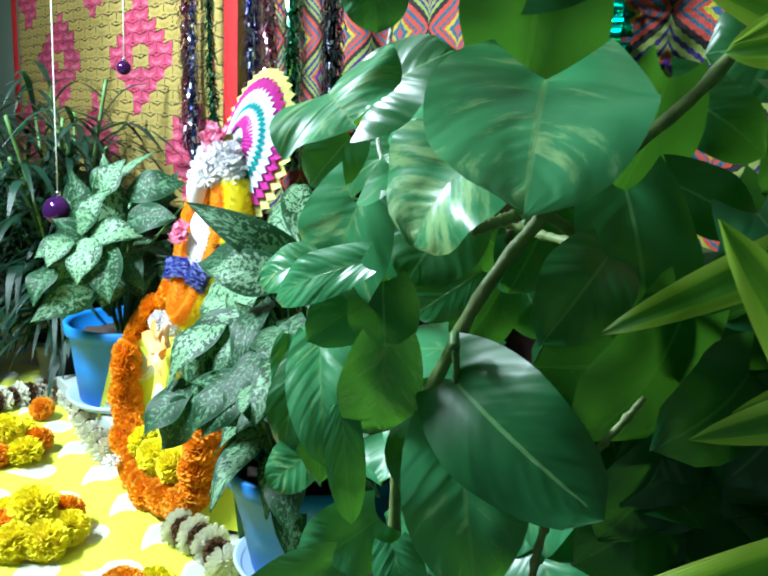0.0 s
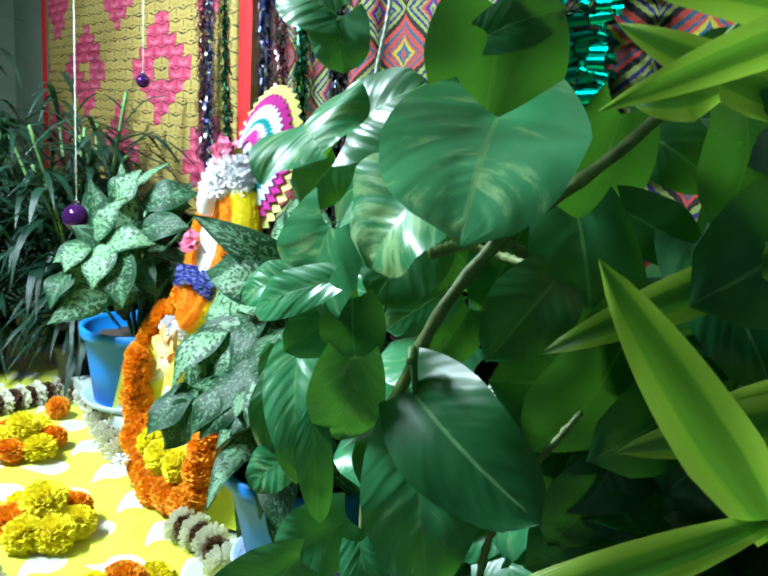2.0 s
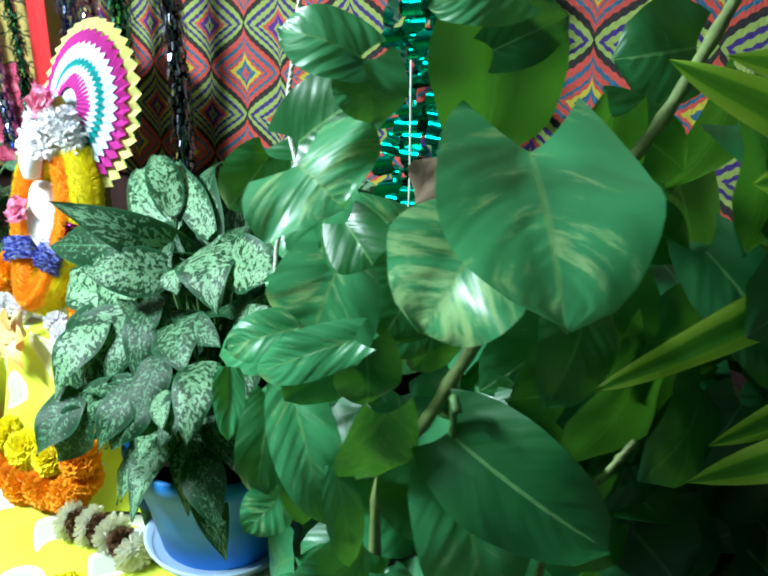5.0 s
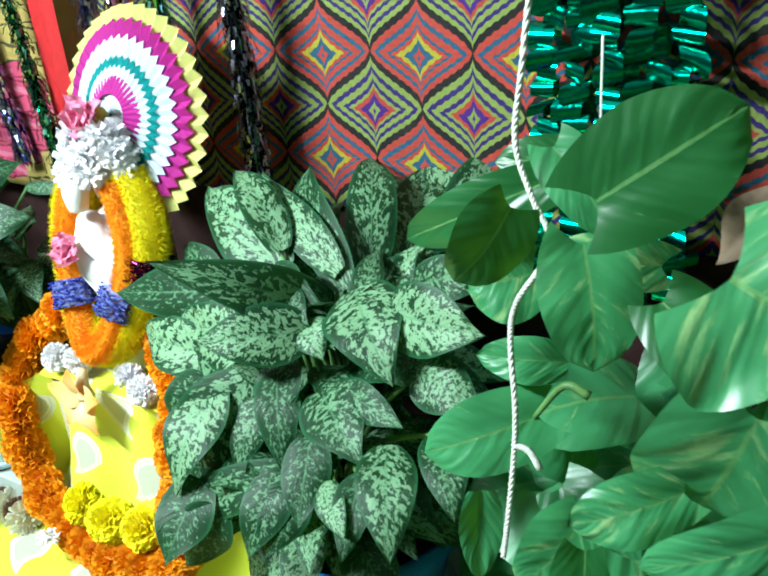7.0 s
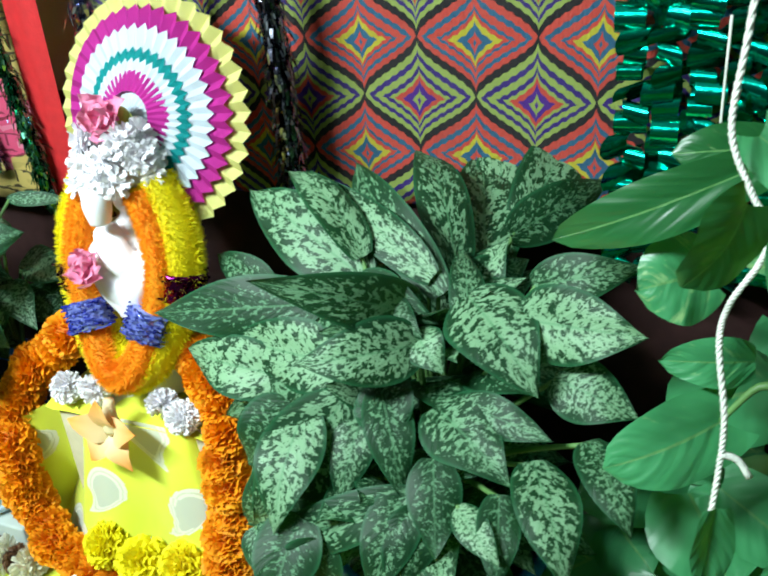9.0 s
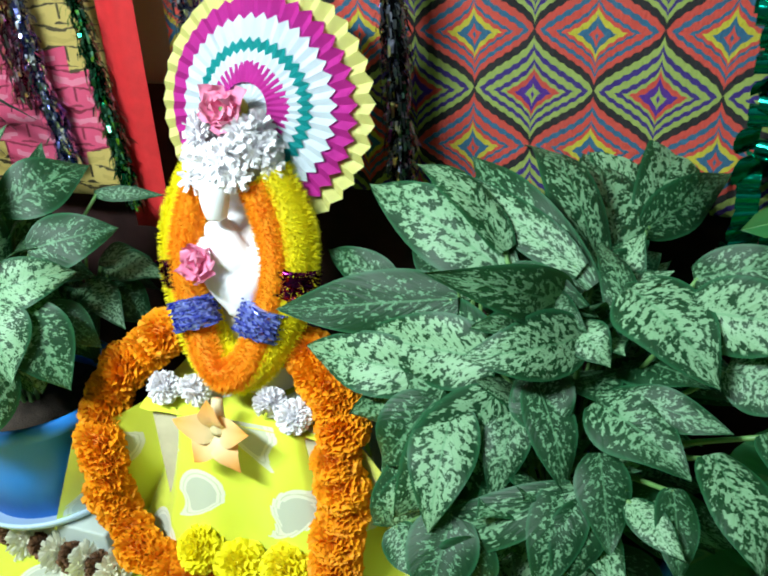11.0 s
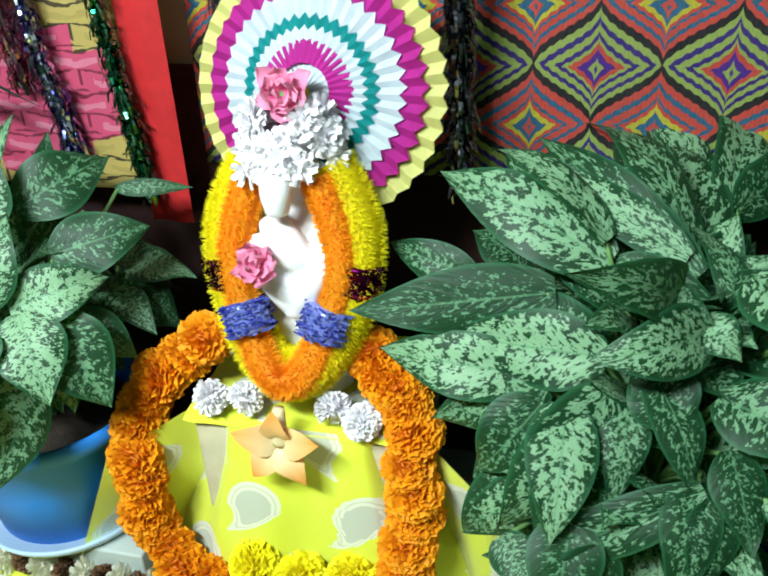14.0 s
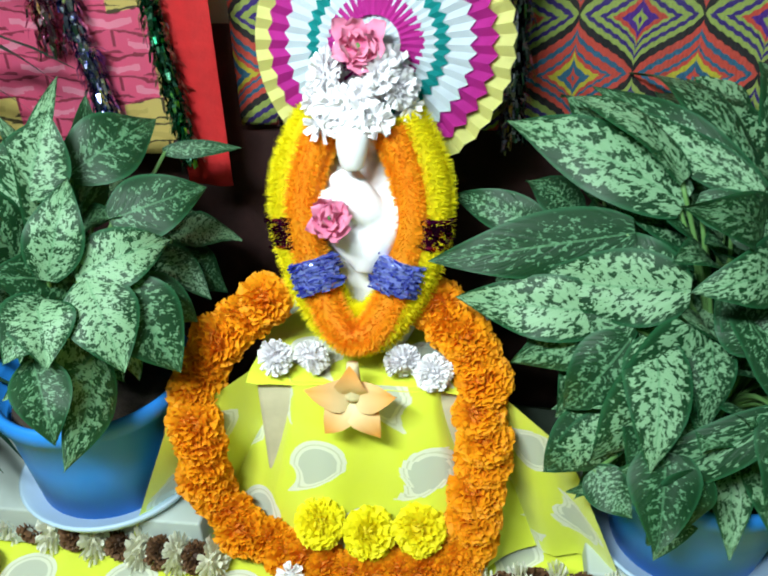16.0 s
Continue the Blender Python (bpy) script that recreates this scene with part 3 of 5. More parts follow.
def rosette():
    r = root("paper_rosette", (0.055, -0.135, 0.68), "round pleated paper rosette in cream, magenta, white and teal", "decoration")
    m = pose(0.056, -0.140, 0.822, -13, 0, -5)
    for name, mat_, r0, r1, n, y0, y1, dep, tooth in (
        ("outer_ring", PAPER_Y, 0.10, 0.149, 38, 0.0, 0.002, 0.005, 0.004),
        ("magenta_ring", PAPER_M, 0.08, 0.126, 40, -0.010, -0.006, 0.004, 0.008),
        ("white_ring", PAPER_W, 0.05, 0.103, 40, -0.020, -0.012, 0.0025, 0.008),
        ("teal_ring", PAPER_T, 0.04, 0.076, 40, -0.028, -0.018, 0.002, 0.007),
        ("small_white_ring", PAPER_W, 0.035, 0.064, 40, -0.032, -0.022, 0.002, 0.006),
        ("small_magenta_ring", PAPER_M, 0.03, 0.053, 36, -0.036, -0.026, 0.0015, 0.003),
        ("grey_ring", PAPER_W, 0.004, 0.036, 24, -0.034, -0.030, 0.001, 0.001),
    ):
        ob = part(name, ring_pleats(bmesh.new(), r0, r1, n, y0, y1, dep, tooth), mat_, r, "", False)
        ob.matrix_world = m
    bm = bmesh.new()
    bmesh.ops.create_icosphere(bm, subdivisions=3, radius=0.013)
    for v in bm.verts:
        v.co.y *= 0.7
    ob = part("centre_bead", bm, plain("lime_bead", (0.42, 0.45, 0.05), 0.5), r)
    ob.matrix_world = m @ pose(0, -0.05, 0)
    part("support_stick", tube(bmesh.new(), [(0.06, -0.12, 0.44), (0.058, -0.115, 0.6), (0.056, -0.125, 0.8)], 0.005, 8, 8), plain("bamboo", (0.35, 0.24, 0.1), 0.6), r)


rosette()


# ---- the idol ----
def idol():
    bm = bmesh.new()
    body = [(0.055, 0.0), (0.060, 0.02), (0.056, 0.06), (0.046, 0.10), (0.042, 0.15), (0.050, 0.20), (0.055, 0.235), (0.044, 0.265), (0.022, 0.28), (0.018, 0.29), (0.024, 0.30), (0.030, 0.32), (0.030, 0.345), (0.022, 0.37), (0.008, 0.385)]
    lathe(bm, body, (0.045, -0.225, 0.449), 32)
    for v in bm.verts:
        k = v.co.z - 0.449
        v.co.y = -0.225 + (v.co.y + 0.225) * (0.8 if k < 0.28 else 1.0)
        v.co.x += 0.004 * math.sin(v.co.z * 60 + v.co.y * 40) if k < 0.27 else 0
    # folded drapery before the chest
    for a, b, r in (((0.012, -0.262, 0.70), (0.055, -0.282, 0.60), 0.017), ((0.085, -0.262, 0.70), (0.05, -0.284, 0.60), 0.018), ((0.03, -0.265, 0.73), (0.07, -0.275, 0.66), 0.02), ((0.05, -0.262, 0.825), (0.047, -0.292, 0.745), 0.019)):
        mid = (Vector(a) + Vector(b)) / 2 + Vector((0, -0.012, 0))
        tube(bm, [a, mid, b], lambda k, r=r: r * (0.4 + 0.6 * math.sin(math.pi * (0.15 + 0.7 * k))), 12, 12)
    for v in bm.verts:
        v.co.z = 0.449 + (v.co.z - 0.449) * 0.91
        if 0.50 < v.co.z < 0.70:
            v.co.x = 0.045 + (v.co.x - 0.045) * 1.22
        v.co.y += 0.022
    ob = mesh_object("idol", bm, MARBLE)
    skin = ob.modifiers.new("skin", "REMESH")
    skin.mode, skin.voxel_size, skin.use_smooth_shade = "VOXEL", 0.004, True
    return tagged(ob, "small white plaster idol with folded drapery on a satin seat", "statue")


idol()


# ---- flowers ----
MARI_O = [blossom_mesh("orange_marigold", ORANGE, 0.031, 230, 0.014, 0.011, 0.88, s) for s in (1, 2, 3)]
MARI_Y = [blossom_mesh("yellow_marigold", YELLOW, 0.030, 150, 0.017, 0.014, 0.85, s) for s in (4, 5)]
MUM = [blossom_mesh("white_mum", WHITE, 0.021, 170, 0.012, 0.006, 0.9, s, 0.5) for s in (6, 7)]
BUDS = [blossom_mesh("jasmine_ring", CREAM, 0.025, 90, 0.016, 0.007, 0.95, s, 0.3) for s in (8, 9)]
DRIED = [blossom_mesh("dried_flower", BROWN, 0.024, 110, 0.012, 0.010, 0.95, s, 0.6) for s in (10, 11)]
JASMINE = [blossom_mesh("jasmine", WHITE, 0.013, 26, 0.016, 0.009, 0.8, s, 0.3) for s in (12, 13)]


def turn(rng, tilt=0.6):
    return Euler((rng.uniform(-tilt, tilt), rng.uniform(-tilt, tilt), rng.uniform(0, 6.28)))


def aim(d, rng):
    return (Vector(d).to_track_quat("Z", "Y").to_matrix() @ Matrix.Rotation(rng.uniform(0, 6.28), 3, "Z")).to_euler()


def marigold_garland():
    rng = random.Random(21)
    g = root("marigold_garland", (0.02, -0.38, 0.2), "thick horseshoe garland of fresh orange marigolds round the seat", "garland")
    path = spline([(-0.088, -0.225, 0.525), (-0.147, -0.237, 0.475), (-0.182, -0.268, 0.420), (-0.178, -0.297, 0.346), (-0.174, -0.305, 0.265), (-0.116, -0.318, 0.205), (-0.036, -0.338, 0.180), (0.05, -0.345, 0.178), (0.125, -0.335, 0.182), (0.174, -0.318, 0.205), (0.184, -0.300, 0.298), (0.188, -0.285, 0.400), (0.169, -0.25, 0.487), (0.124, -0.225, 0.522)], 35)
    part("string", tube(bmesh.new(), path, 0.002, 6, 60), CORD, g)
    for k, (p, d, s, c) in enumerate(frames_along(path)):
        face = d * rng.uniform(0.2, 0.9) + Vector((rng.uniform(-0.5, 0.5), -0.7, rng.uniform(-0.1, 0.5)))
        q = p + Vector((rng.uniform(-0.005, 0.005), rng.uniform(-0.008, 0.004), rng.uniform(-0.004, 0.004)))
        set_piece("marigold", MARI_O[k % 3], g, q, aim(face, rng), rng.uniform(1.10, 1.30))


marigold_garland()


def loose(name, me, at, size, rng, label, group, category="flower", tilt=0.5):
    ob = new(name, me)
    ob.matrix_basis = Matrix.LocRotScale(at, turn(rng, tilt), (size, size, size))
    return tagged(ob, label, category, group)


rng = random.Random(5)
for x, y, z in ((-0.020, -0.328, 0.245), (0.046, -0.334, 0.240), (0.112, -0.326, 0.246)):
    ob = loose("yellow_marigold", MARI_Y[rng.randrange(2)], (x, y, z), 1.1, rng, "bright yellow marigold head lying inside the orange garland", "marigolds in the garland")
    ob.rotation_euler = (1.0, rng.uniform(-0.3, 0.3), rng.uniform(0, 6))


def heap(cx, cy, colours, ring):
    """A little heap of marigold heads on the cloth."""
    n = len(colours)
    for k, c in enumerate(colours):
        a = 6.28 * k / (n - 1) + ring
        r, z = (0.058, 0.172) if k < n - 1 else (0.0, 0.205)
        me = (MARI_Y if c == "y" else MARI_O)[rng.randrange(2)]
        word = "yellow" if c == "y" else "orange"
        loose(word + "_marigold", me, (cx + r * 1.15 * math.cos(a), cy + r * math.sin(a), z), rng.uniform(1.08, 1.3), rng, word + " marigold head in a heap on the lime cloth", "marigold heaps")


heap(-0.325, -0.505, "yoyoyoy", 0.3)
heap(0.06, -0.56, "yoyyoyyy", 0.9)
heap(0.39, -0.525, "oyyoyoyo", 0.2)
heap(-0.50, -0.645, "oyyoyo", 0.6)
loose("orange_marigold", MARI_O[0], (-0.50, -0.385, 0.172), 1.0, rng, "orange marigold head lying alone by the ring garland", "marigold heaps")


def ring_garland(points, steps, name_label):
    rng = random.Random(33)
    g = root("ring_garland", points[0], name_label, "garland")
    path = spline(points, steps)
    part("string", tube(bmesh.new(), path, 0.002, 6, 60), CORD, g)
    for k, (p, d, s, c) in enumerate(frames_along(path)):
        if k % 2:
            set_piece("dried_flower", DRIED[k // 2 % 2], g, p, aim(d, rng), rng.uniform(0.95, 1.15))
        else:
            ob = set_piece("jasmine_ring", BUDS[k // 2 % 2], g, p, aim(d, rng))
            ob.scale = (1.25, 1.25, 0.72)


ring_garland([(-0.56, -0.76, 0.174), (-0.575, -0.62, 0.174), (-0.59, -0.50, 0.174), (-0.615, -0.42, 0.174), (-0.62, -0.335, 0.174), (-0.52, -0.30, 0.174), (-0.40, -0.318, 0.174), (-0.27, -0.335, 0.174), (-0.17, -0.345, 0.174)], 30, "garland of cream jasmine rings and dried brown flowers on the cloth")
ring_garland([(0.205, -0.362, 0.172), (0.245, -0.350, 0.174), (0.29, -0.342, 0.174), (0.36, -0.350, 0.174)], 6, "end of a garland of jasmine rings and dried flowers")
ring_garland([(-0.10, -0.735, 0.174), (0.05, -0.715, 0.174), (0.18, -0.695, 0.174), (0.30, -0.698, 0.174)], 14, "garland of cream jasmine rings along the cloth")

for x, y, z in ((-0.070, -0.272, 0.470), (-0.026, -0.268, 0.471), (0.088, -0.268, 0.471), (0.126, -0.280, 0.466)):
    ob = loose("white_chrysanthemum", MUM[rng.randrange(2)], (x, y, z), 1.05, rng, "white chrysanthemum head on the seat's edge", "white chrysanthemums")
    ob.rotation_euler = (0.9, rng.uniform(-0.3, 0.3), rng.uniform(0, 6))
loose("jasmine_flower", JASMINE[0], (-0.052, -0.382, 0.205), 0.85, rng, "single white jasmine on the orange garland", "")


def lily():
    g = root("frangipani_flower", (0.033, -0.30, 0.45), "cream and orange frangipani flower on the seat's edge", "flower")
    petal = petal_material("frangipani_petal", (0.92, 0.85, 0.50), (0.92, 0.36, 0.05), 0.2)
    c = Vector((0.033, -0.308, 0.448))
    for k in range(5):
        a = 6.28 * k / 5 + 0.3
        d = Vector((math.cos(a), -0.35, math.sin(a)))
        part("petal", leaf_mesh(c, c + d * 0.058, (0, -1, 0.4), 0.046, "oval", 0.15, 0.3, 0.05, 6, 8, k), petal, g)
    part("throat", tube(bmesh.new(), [c + Vector((0, 0.004, 0.045)), c + Vector((0, -0.002, 0.02)), c], lambda k: 0.007 + 0.006 * k, 10, 8), petal, g)


lily()

# crown and roses of the idol
crown = root("flower_crown", (0.05, -0.24, 0.77), "crown of small white jasmine flowers on the idol's head", "flowers")
for k in range(46):
    a = rng.uniform(0, 6.28)
    h = rng.random()
    r = 0.058 - 0.022 * h
    p = (0.052 + r * math.cos(a), -0.222 + r * 0.75 * math.sin(a), 0.762 + 0.058 * h)
    set_piece("jasmine", JASMINE[k % 2], crown, p, aim((math.cos(a), math.sin(a) - 0.3, 0.3), rng), rng.uniform(0.75, 1.1))


def rose(at, face, size, label):
    """A rose of curled petals in three whorls, opening towards face."""
    rng = random.Random(int(at[0] * 1000))
    g = root("pink_rose", at, label, "flower", "pink roses")
    c, f = Vector(at), Vector(face).normalized()
    s = f.orthogonal().normalized()
    t = f.cross(s)
    for whorl, (count, lean, long) in enumerate(((4, 0.35, 0.020), (6, 0.85, 0.026), (7, 1.35, 0.030))):
        for k in range(count):
            a = 6.28 * k / count + whorl * 0.7 + rng.uniform(-0.4, 0.4)
            out = s * math.cos(a) + t * math.sin(a)
            d = (out * math.sin(lean) + f * math.cos(lean)) * long * size * rng.uniform(0.75, 1.2)
            b = c + out * 0.003 * size
            part("petal", leaf_mesh(b, b + d, f - out * 0.8, 0.027 * size * rng.uniform(0.9, 1.2), "heart", rng.uniform(-0.25, 0.05), rng.uniform(0.1, 0.6), 0.22, 6, 6, k + whorl * 10, 0, rng.uniform(-0.6, 0.2)), PINK, g)
    part("sepal", tube(bmesh.new(), [c - f * 0.014 * size, c - f * 0.007 * size, c], lambda k: 0.003 + 0.006 * k, 8, 6), STALK, g)


rose((0.053, -0.236, 0.842), (0.05, -0.8, 0.55), 1.0, "pink rose on top of the white flower crown")
rose((0.020, -0.284, 0.664), (-0.1, -0.9, 0.45), 0.92, "pink rose tucked into the fluffy garland")


# ---- fluffy garland round the idol ----
def fluff(points, radius, hair, count, seed, closed=0):
    rng = random.Random(seed)
    bm = bmesh.new()
    layer = bm.loops.layers.uv.new("UVMap")
    tube(bm, points, radius, 14, 40)
    path = frames_along(spline(points, 160))
    for k in range(count):
        p, d, s, c = path[rng.randrange(161)]
        a = rng.uniform(0, 6.28)
        n = s * math.cos(a) + c * math.sin(a)
        t = d * math.cos(a * 3) + n.cross(d) * math.sin(a * 3)
        o = p + n * radius * 0.9 + d * rng.uniform(-0.003, 0.003)
        e = o + (n + d * rng.uniform(-0.35, 0.35) + n.cross(d) * rng.uniform(-0.35, 0.35)) * hair * rng.uniform(0.6, 1.1)
        f = bm.faces.new((bm.verts.new(o - t * 0.0011), bm.verts.new(o + t * 0.0011), bm.verts.new(e)))
        for loop, y in zip(f.loops, (0.0, 0.0, 1.0)):
            loop[layer].uv = (0.5, y)
    return bm


def spiky_band(centre, axis, length, radius, count, seed):
    rng = random.Random(seed)
    bm = bmesh.new()
    axis = Vector(axis).normalized()
    s = axis.orthogonal().normalized()
    c = axis.cross(s)
    tube(bm, [Vector(centre) - axis * length / 2, Vector(centre), Vector(centre) + axis * length / 2], radius, 16, 6)
    for k in range(count):
        a, h = rng.uniform(0, 6.28), rng.uniform(-0.55, 0.55)
        n = s * math.cos(a) + c * math.sin(a)
        o = Vector(centre) + axis * h * length + n * radius * 0.9
        t = n.cross(axis)
        e = o + (t * rng.choice((-1, 1)) + n * rng.uniform(0.05, 0.5)) * rng.uniform(0.008, 0.016)
        w = axis * 0.0012
        bm.faces.new((bm.verts.new(o - w), bm.verts.new(o + w), bm.verts.new(e + w), bm.verts.new(e - w)))
    return bm


def fluffy_garland():
    g = root("fluffy_garland", (0.045, -0.27, 0.5), "fluffy yellow and orange garland with blue tinsel bands round the idol", "garland")

    def loop_points(dx, dy, top):
        left = [(0.002 + dx * 0.4, -0.214 + dy, top - 0.018), (-0.024 + dx, -0.222 + dy, 0.702), (-0.032 + dx, -0.234 + dy, 0.650), (-0.018 + dx, -0.252 + dy, 0.580), (0.012 + dx * 0.6, -0.272 + dy, 0.528)]
        low = [(0.045, -0.280 + dy, 0.510 + dx * 0.2)]
        return left + low + [(0.092 - x, y, z + 0.004) for x, y, z in reversed(left)]

    part("yellow_strand", fluff(loop_points(-0.001, 0.0, 0.770), 0.029, 0.010, 17000, 3), FUZZY, g, "fluffy yellow strand")
    part("orange_strand", fluff(loop_points(0.014, -0.020, 0.765), 0.019, 0.009, 13000, 4), FUZZO, g, "fluffy orange strand")
    part("tinsel_band", spiky_band((-0.002, -0.278, 0.588), (0.35, -0.3, -1), 0.036, 0.025, 520, 1), FOIL_BLUE, g, "blue tinsel band")
    part("tinsel_band", spiky_band((0.094, -0.278, 0.590), (-0.35, -0.3, -1), 0.036, 0.025, 520, 2), FOIL_BLUE, g, "blue tinsel band")
    part("tinsel_band", spiky_band((-0.030, -0.238, 0.628), (0.15, -0.2, -1), 0.036, 0.033, 260, 3), FOIL_V, g, "dark violet tinsel band")
    part("tinsel_band", spiky_band((0.122, -0.238, 0.632), (-0.15, -0.2, -1), 0.036, 0.033, 260, 4), FOIL_V, g, "dark violet tinsel band")


fluffy_garland()


# the dressed idol sits well back on its seat
for ob in scene.objects:
    if ob.parent is None and ob.name.split(".")[0] in ("idol", "flower_crown", "pink_rose", "fluffy_garland"):
        ob.location += Vector((-0.011, 0.024, -0.004))


# ---- tinsel and foil on the wall ----
def tinsel(points, width, count, seed, material, label):
    rng = random.Random(seed)
    g = root("tinsel_strand", points[-1], label, "tinsel", "tinsel strands on the wall")
    part("core_thread", tube(bmesh.new(), points, 0.0035, 6, 30), material, g)
    bm = bmesh.new()
    path = frames_along(spline(points, 200))
    for k in range(count):
        i = rng.randrange(200)
        p, d, s, c = path[i]
        a = rng.uniform(0, 6.28)
        n = s * math.cos(a) + c * math.sin(a)
        o = p + n * rng.uniform(0, width * 0.35)
        e = o + (n * rng.uniform(0.2, 1) + d * rng.uniform(0.5, 2.2)).normalized() * width * rng.uniform(0.6, 1.4)
        m = (o + e) / 2 + n * width * 0.25
        w = n.cross(d) * rng.uniform(0.0012, 0.0030)
        v = [bm.verts.new(q) for q in (o - w, o + w, m + w, m - w, e + w * 0.6, e - w * 0.6)]
        bm.faces.new((v[0], v[1], v[2], v[3]))
        bm.faces.new((v[3], v[2], v[4], v[5]))
    tagged(part("foil_fringe", bm, material, g, "", False), kind="stuff")


tinsel([(-0.372, -0.062, 1.55), (-0.362, -0.062, 1.1), (-0.352, -0.064, 0.86), (-0.338, -0.060, 0.76), (-0.332, -0.058, 0.71)], 0.021, 1300, 1, FOIL_B, "thin blue and silver tinsel strand hung before the mat")
tinsel([(-0.40, -0.060, 1.55), (-0.40, -0.060, 1.1), (-0.385, -0.060, 0.80)], 0.026, 1000, 2, FOIL_P, "pink and silver tinsel strand hung before the mat")
tinsel([(-0.285, -0.068, 1.55), (-0.268, -0.068, 1.1), (-0.243, -0.068, 0.86), (-0.232, -0.068, 0.755), (-0.222, -0.068, 0.65)], 0.020, 1400, 3, FOIL_N, "emerald green tinsel strand hung before the mat")
tinsel([(-0.105, -0.062, 1.55), (-0.085, -0.062, 1.1), (-0.072, -0.062, 0.70)], 0.027, 2000, 4, FOIL_B, "blue and silver tinsel strand beside the red band")
tinsel([(-0.045, -0.055, 1.55), (-0.03, -0.055, 1.1), (-0.02, -0.055, 0.8)], 0.024, 1300, 5, FOIL_P, "pink and silver tinsel strand before the patterned cloth")
tinsel([(0.055, -0.055, 1.55), (0.055, -0.055, 1.1), (0.06, -0.055, 0.8)], 0.026, 1300, 6, FOIL_N, "green tinsel strand before the patterned cloth")
tinsel([(0.178, -0.062, 1.55), (0.19, -0.062, 1.1), (0.206, -0.062, 0.9), (0.208, -0.062, 0.69)], 0.025, 2200, 7, FOIL_K, "dark blue and silver tinsel strand before the patterned cloth")


def foil_curtain():
    """Curled strips of green foil hanging in rows."""
    rng = random.Random(9)
    g = root("foil_curtain", (0.68, -0.03, 1.2), "shiny green foil curl curtain hung on the patterned cloth", "decoration")
    for i in range(5):
        x = 0.630 + 0.037 * i
        for k in range(38):
            bm = bmesh.new()
            z = 1.35 - 0.0195 * k + rng.uniform(-0.004, 0.004)
            w = rng.uniform(0.012, 0.018)
            r = rng.uniform(0.010, 0.019)
            cx, cy = x + rng.uniform(-0.007, 0.007), -0.032 + rng.uniform(-0.014, 0.008)
            tw = rng.uniform(-0.7, 0.7)
            a0, a1 = rng.uniform(-2.6, -0.4), rng.uniform(1.6, 4.6)
            rows = []
            for j in range(9):
                a = a0 + (a1 - a0) * j / 8
                y, zz = -r * math.cos(a), r * math.sin(a)
                rows.append([bm.verts.new((cx + s * w + y * tw, cy + y + s * w * tw, z + zz + s * w * tw * 0.4)) for s in (-1, 1)])
            for a, b in zip(rows, rows[1:]):
                bm.faces.new((a[0], a[1], b[1], b[0]))
            part("foil_curl", bm, TEALFOIL, g)


foil_curtain()


def bauble(at, radius, material, label, top):
    g = root("bauble", at, label, "bauble", "hanging baubles")
    bm = bmesh.new()
    bmesh.ops.create_icosphere(bm, subdivisions=3, radius=radius)
    bmesh.ops.translate(bm, verts=bm.verts, vec=at)
    part("ball", bm, material, g)
    p = Vector(at)
    part("cap", tube(bmesh.new(), [p + Vector((0, 0, radius * 0.9)), p + Vector((0, 0, radius * 1.1)), p + Vector((0, 0, radius * 1.25))], 0.006, 10, 4), FOIL_B, g)
    part("thread", tube(bmesh.new(), [p + Vector((0, 0, radius * 1.2)), p + Vector((0.002, 0, top * 0.4)), p + Vector((0, 0, top))], 0.0014, 5, 6), CORD, g)


VIOLET = Nodes("violet_glass", 0.08, 0.6).done((0.07, 0.015, 0.12))
bauble((-0.37, -0.37, 0.66), 0.032, VIOLET, "glossy dark violet bauble on a thread", 1.43)
bauble((-0.42, -0.20, 0.97), 0.016, VIOLET, "small violet bauble on a thread before the mat", 1.1)
bauble((0.725, -0.14, 0.70), 0.028, FOIL_V, "violet foil bauble hanging before the patterned cloth", 0.24)


# twisted cord
def cord():
    g = root("twisted_cord", (0.76, -0.40, 0.6), "white twisted cotton cord hanging down with a frayed end", "cord")
    pts = [(0.745, -0.33, 1.5), (0.743, -0.35, 1.1), (0.738, -0.365, 0.97), (0.735, -0.375, 0.905), (0.752, -0.385, 0.865), (0.768, -0.390, 0.838), (0.764, -0.395, 0.815), (0.748, -0.405, 0.785), (0.745, -0.410, 0.755), (0.755, -0.425, 0.70), (0.756, -0.432, 0.655), (0.754, -0.440, 0.60), (0.752, -0.445, 0.565)]
    path = frames_along(spline(pts, 400))
    for k in range(3):
        line = []
        for i, (p, d, s, c) in enumerate(path):
            a = i * 0.62 + k * 2.094
            line.append(p + (s * math.cos(a) + c * math.sin(a)) * 0.0012)
        part("strand", tube(bmesh.new(), line, 0.0014, 6, 400), CORD, g)
    part("knot_end", tube(bmesh.new(), [(0.755, -0.43, 0.672), (0.768, -0.428, 0.668), (0.778, -0.43, 0.655)], 0.003, 6, 8), CORD, g)


cord()


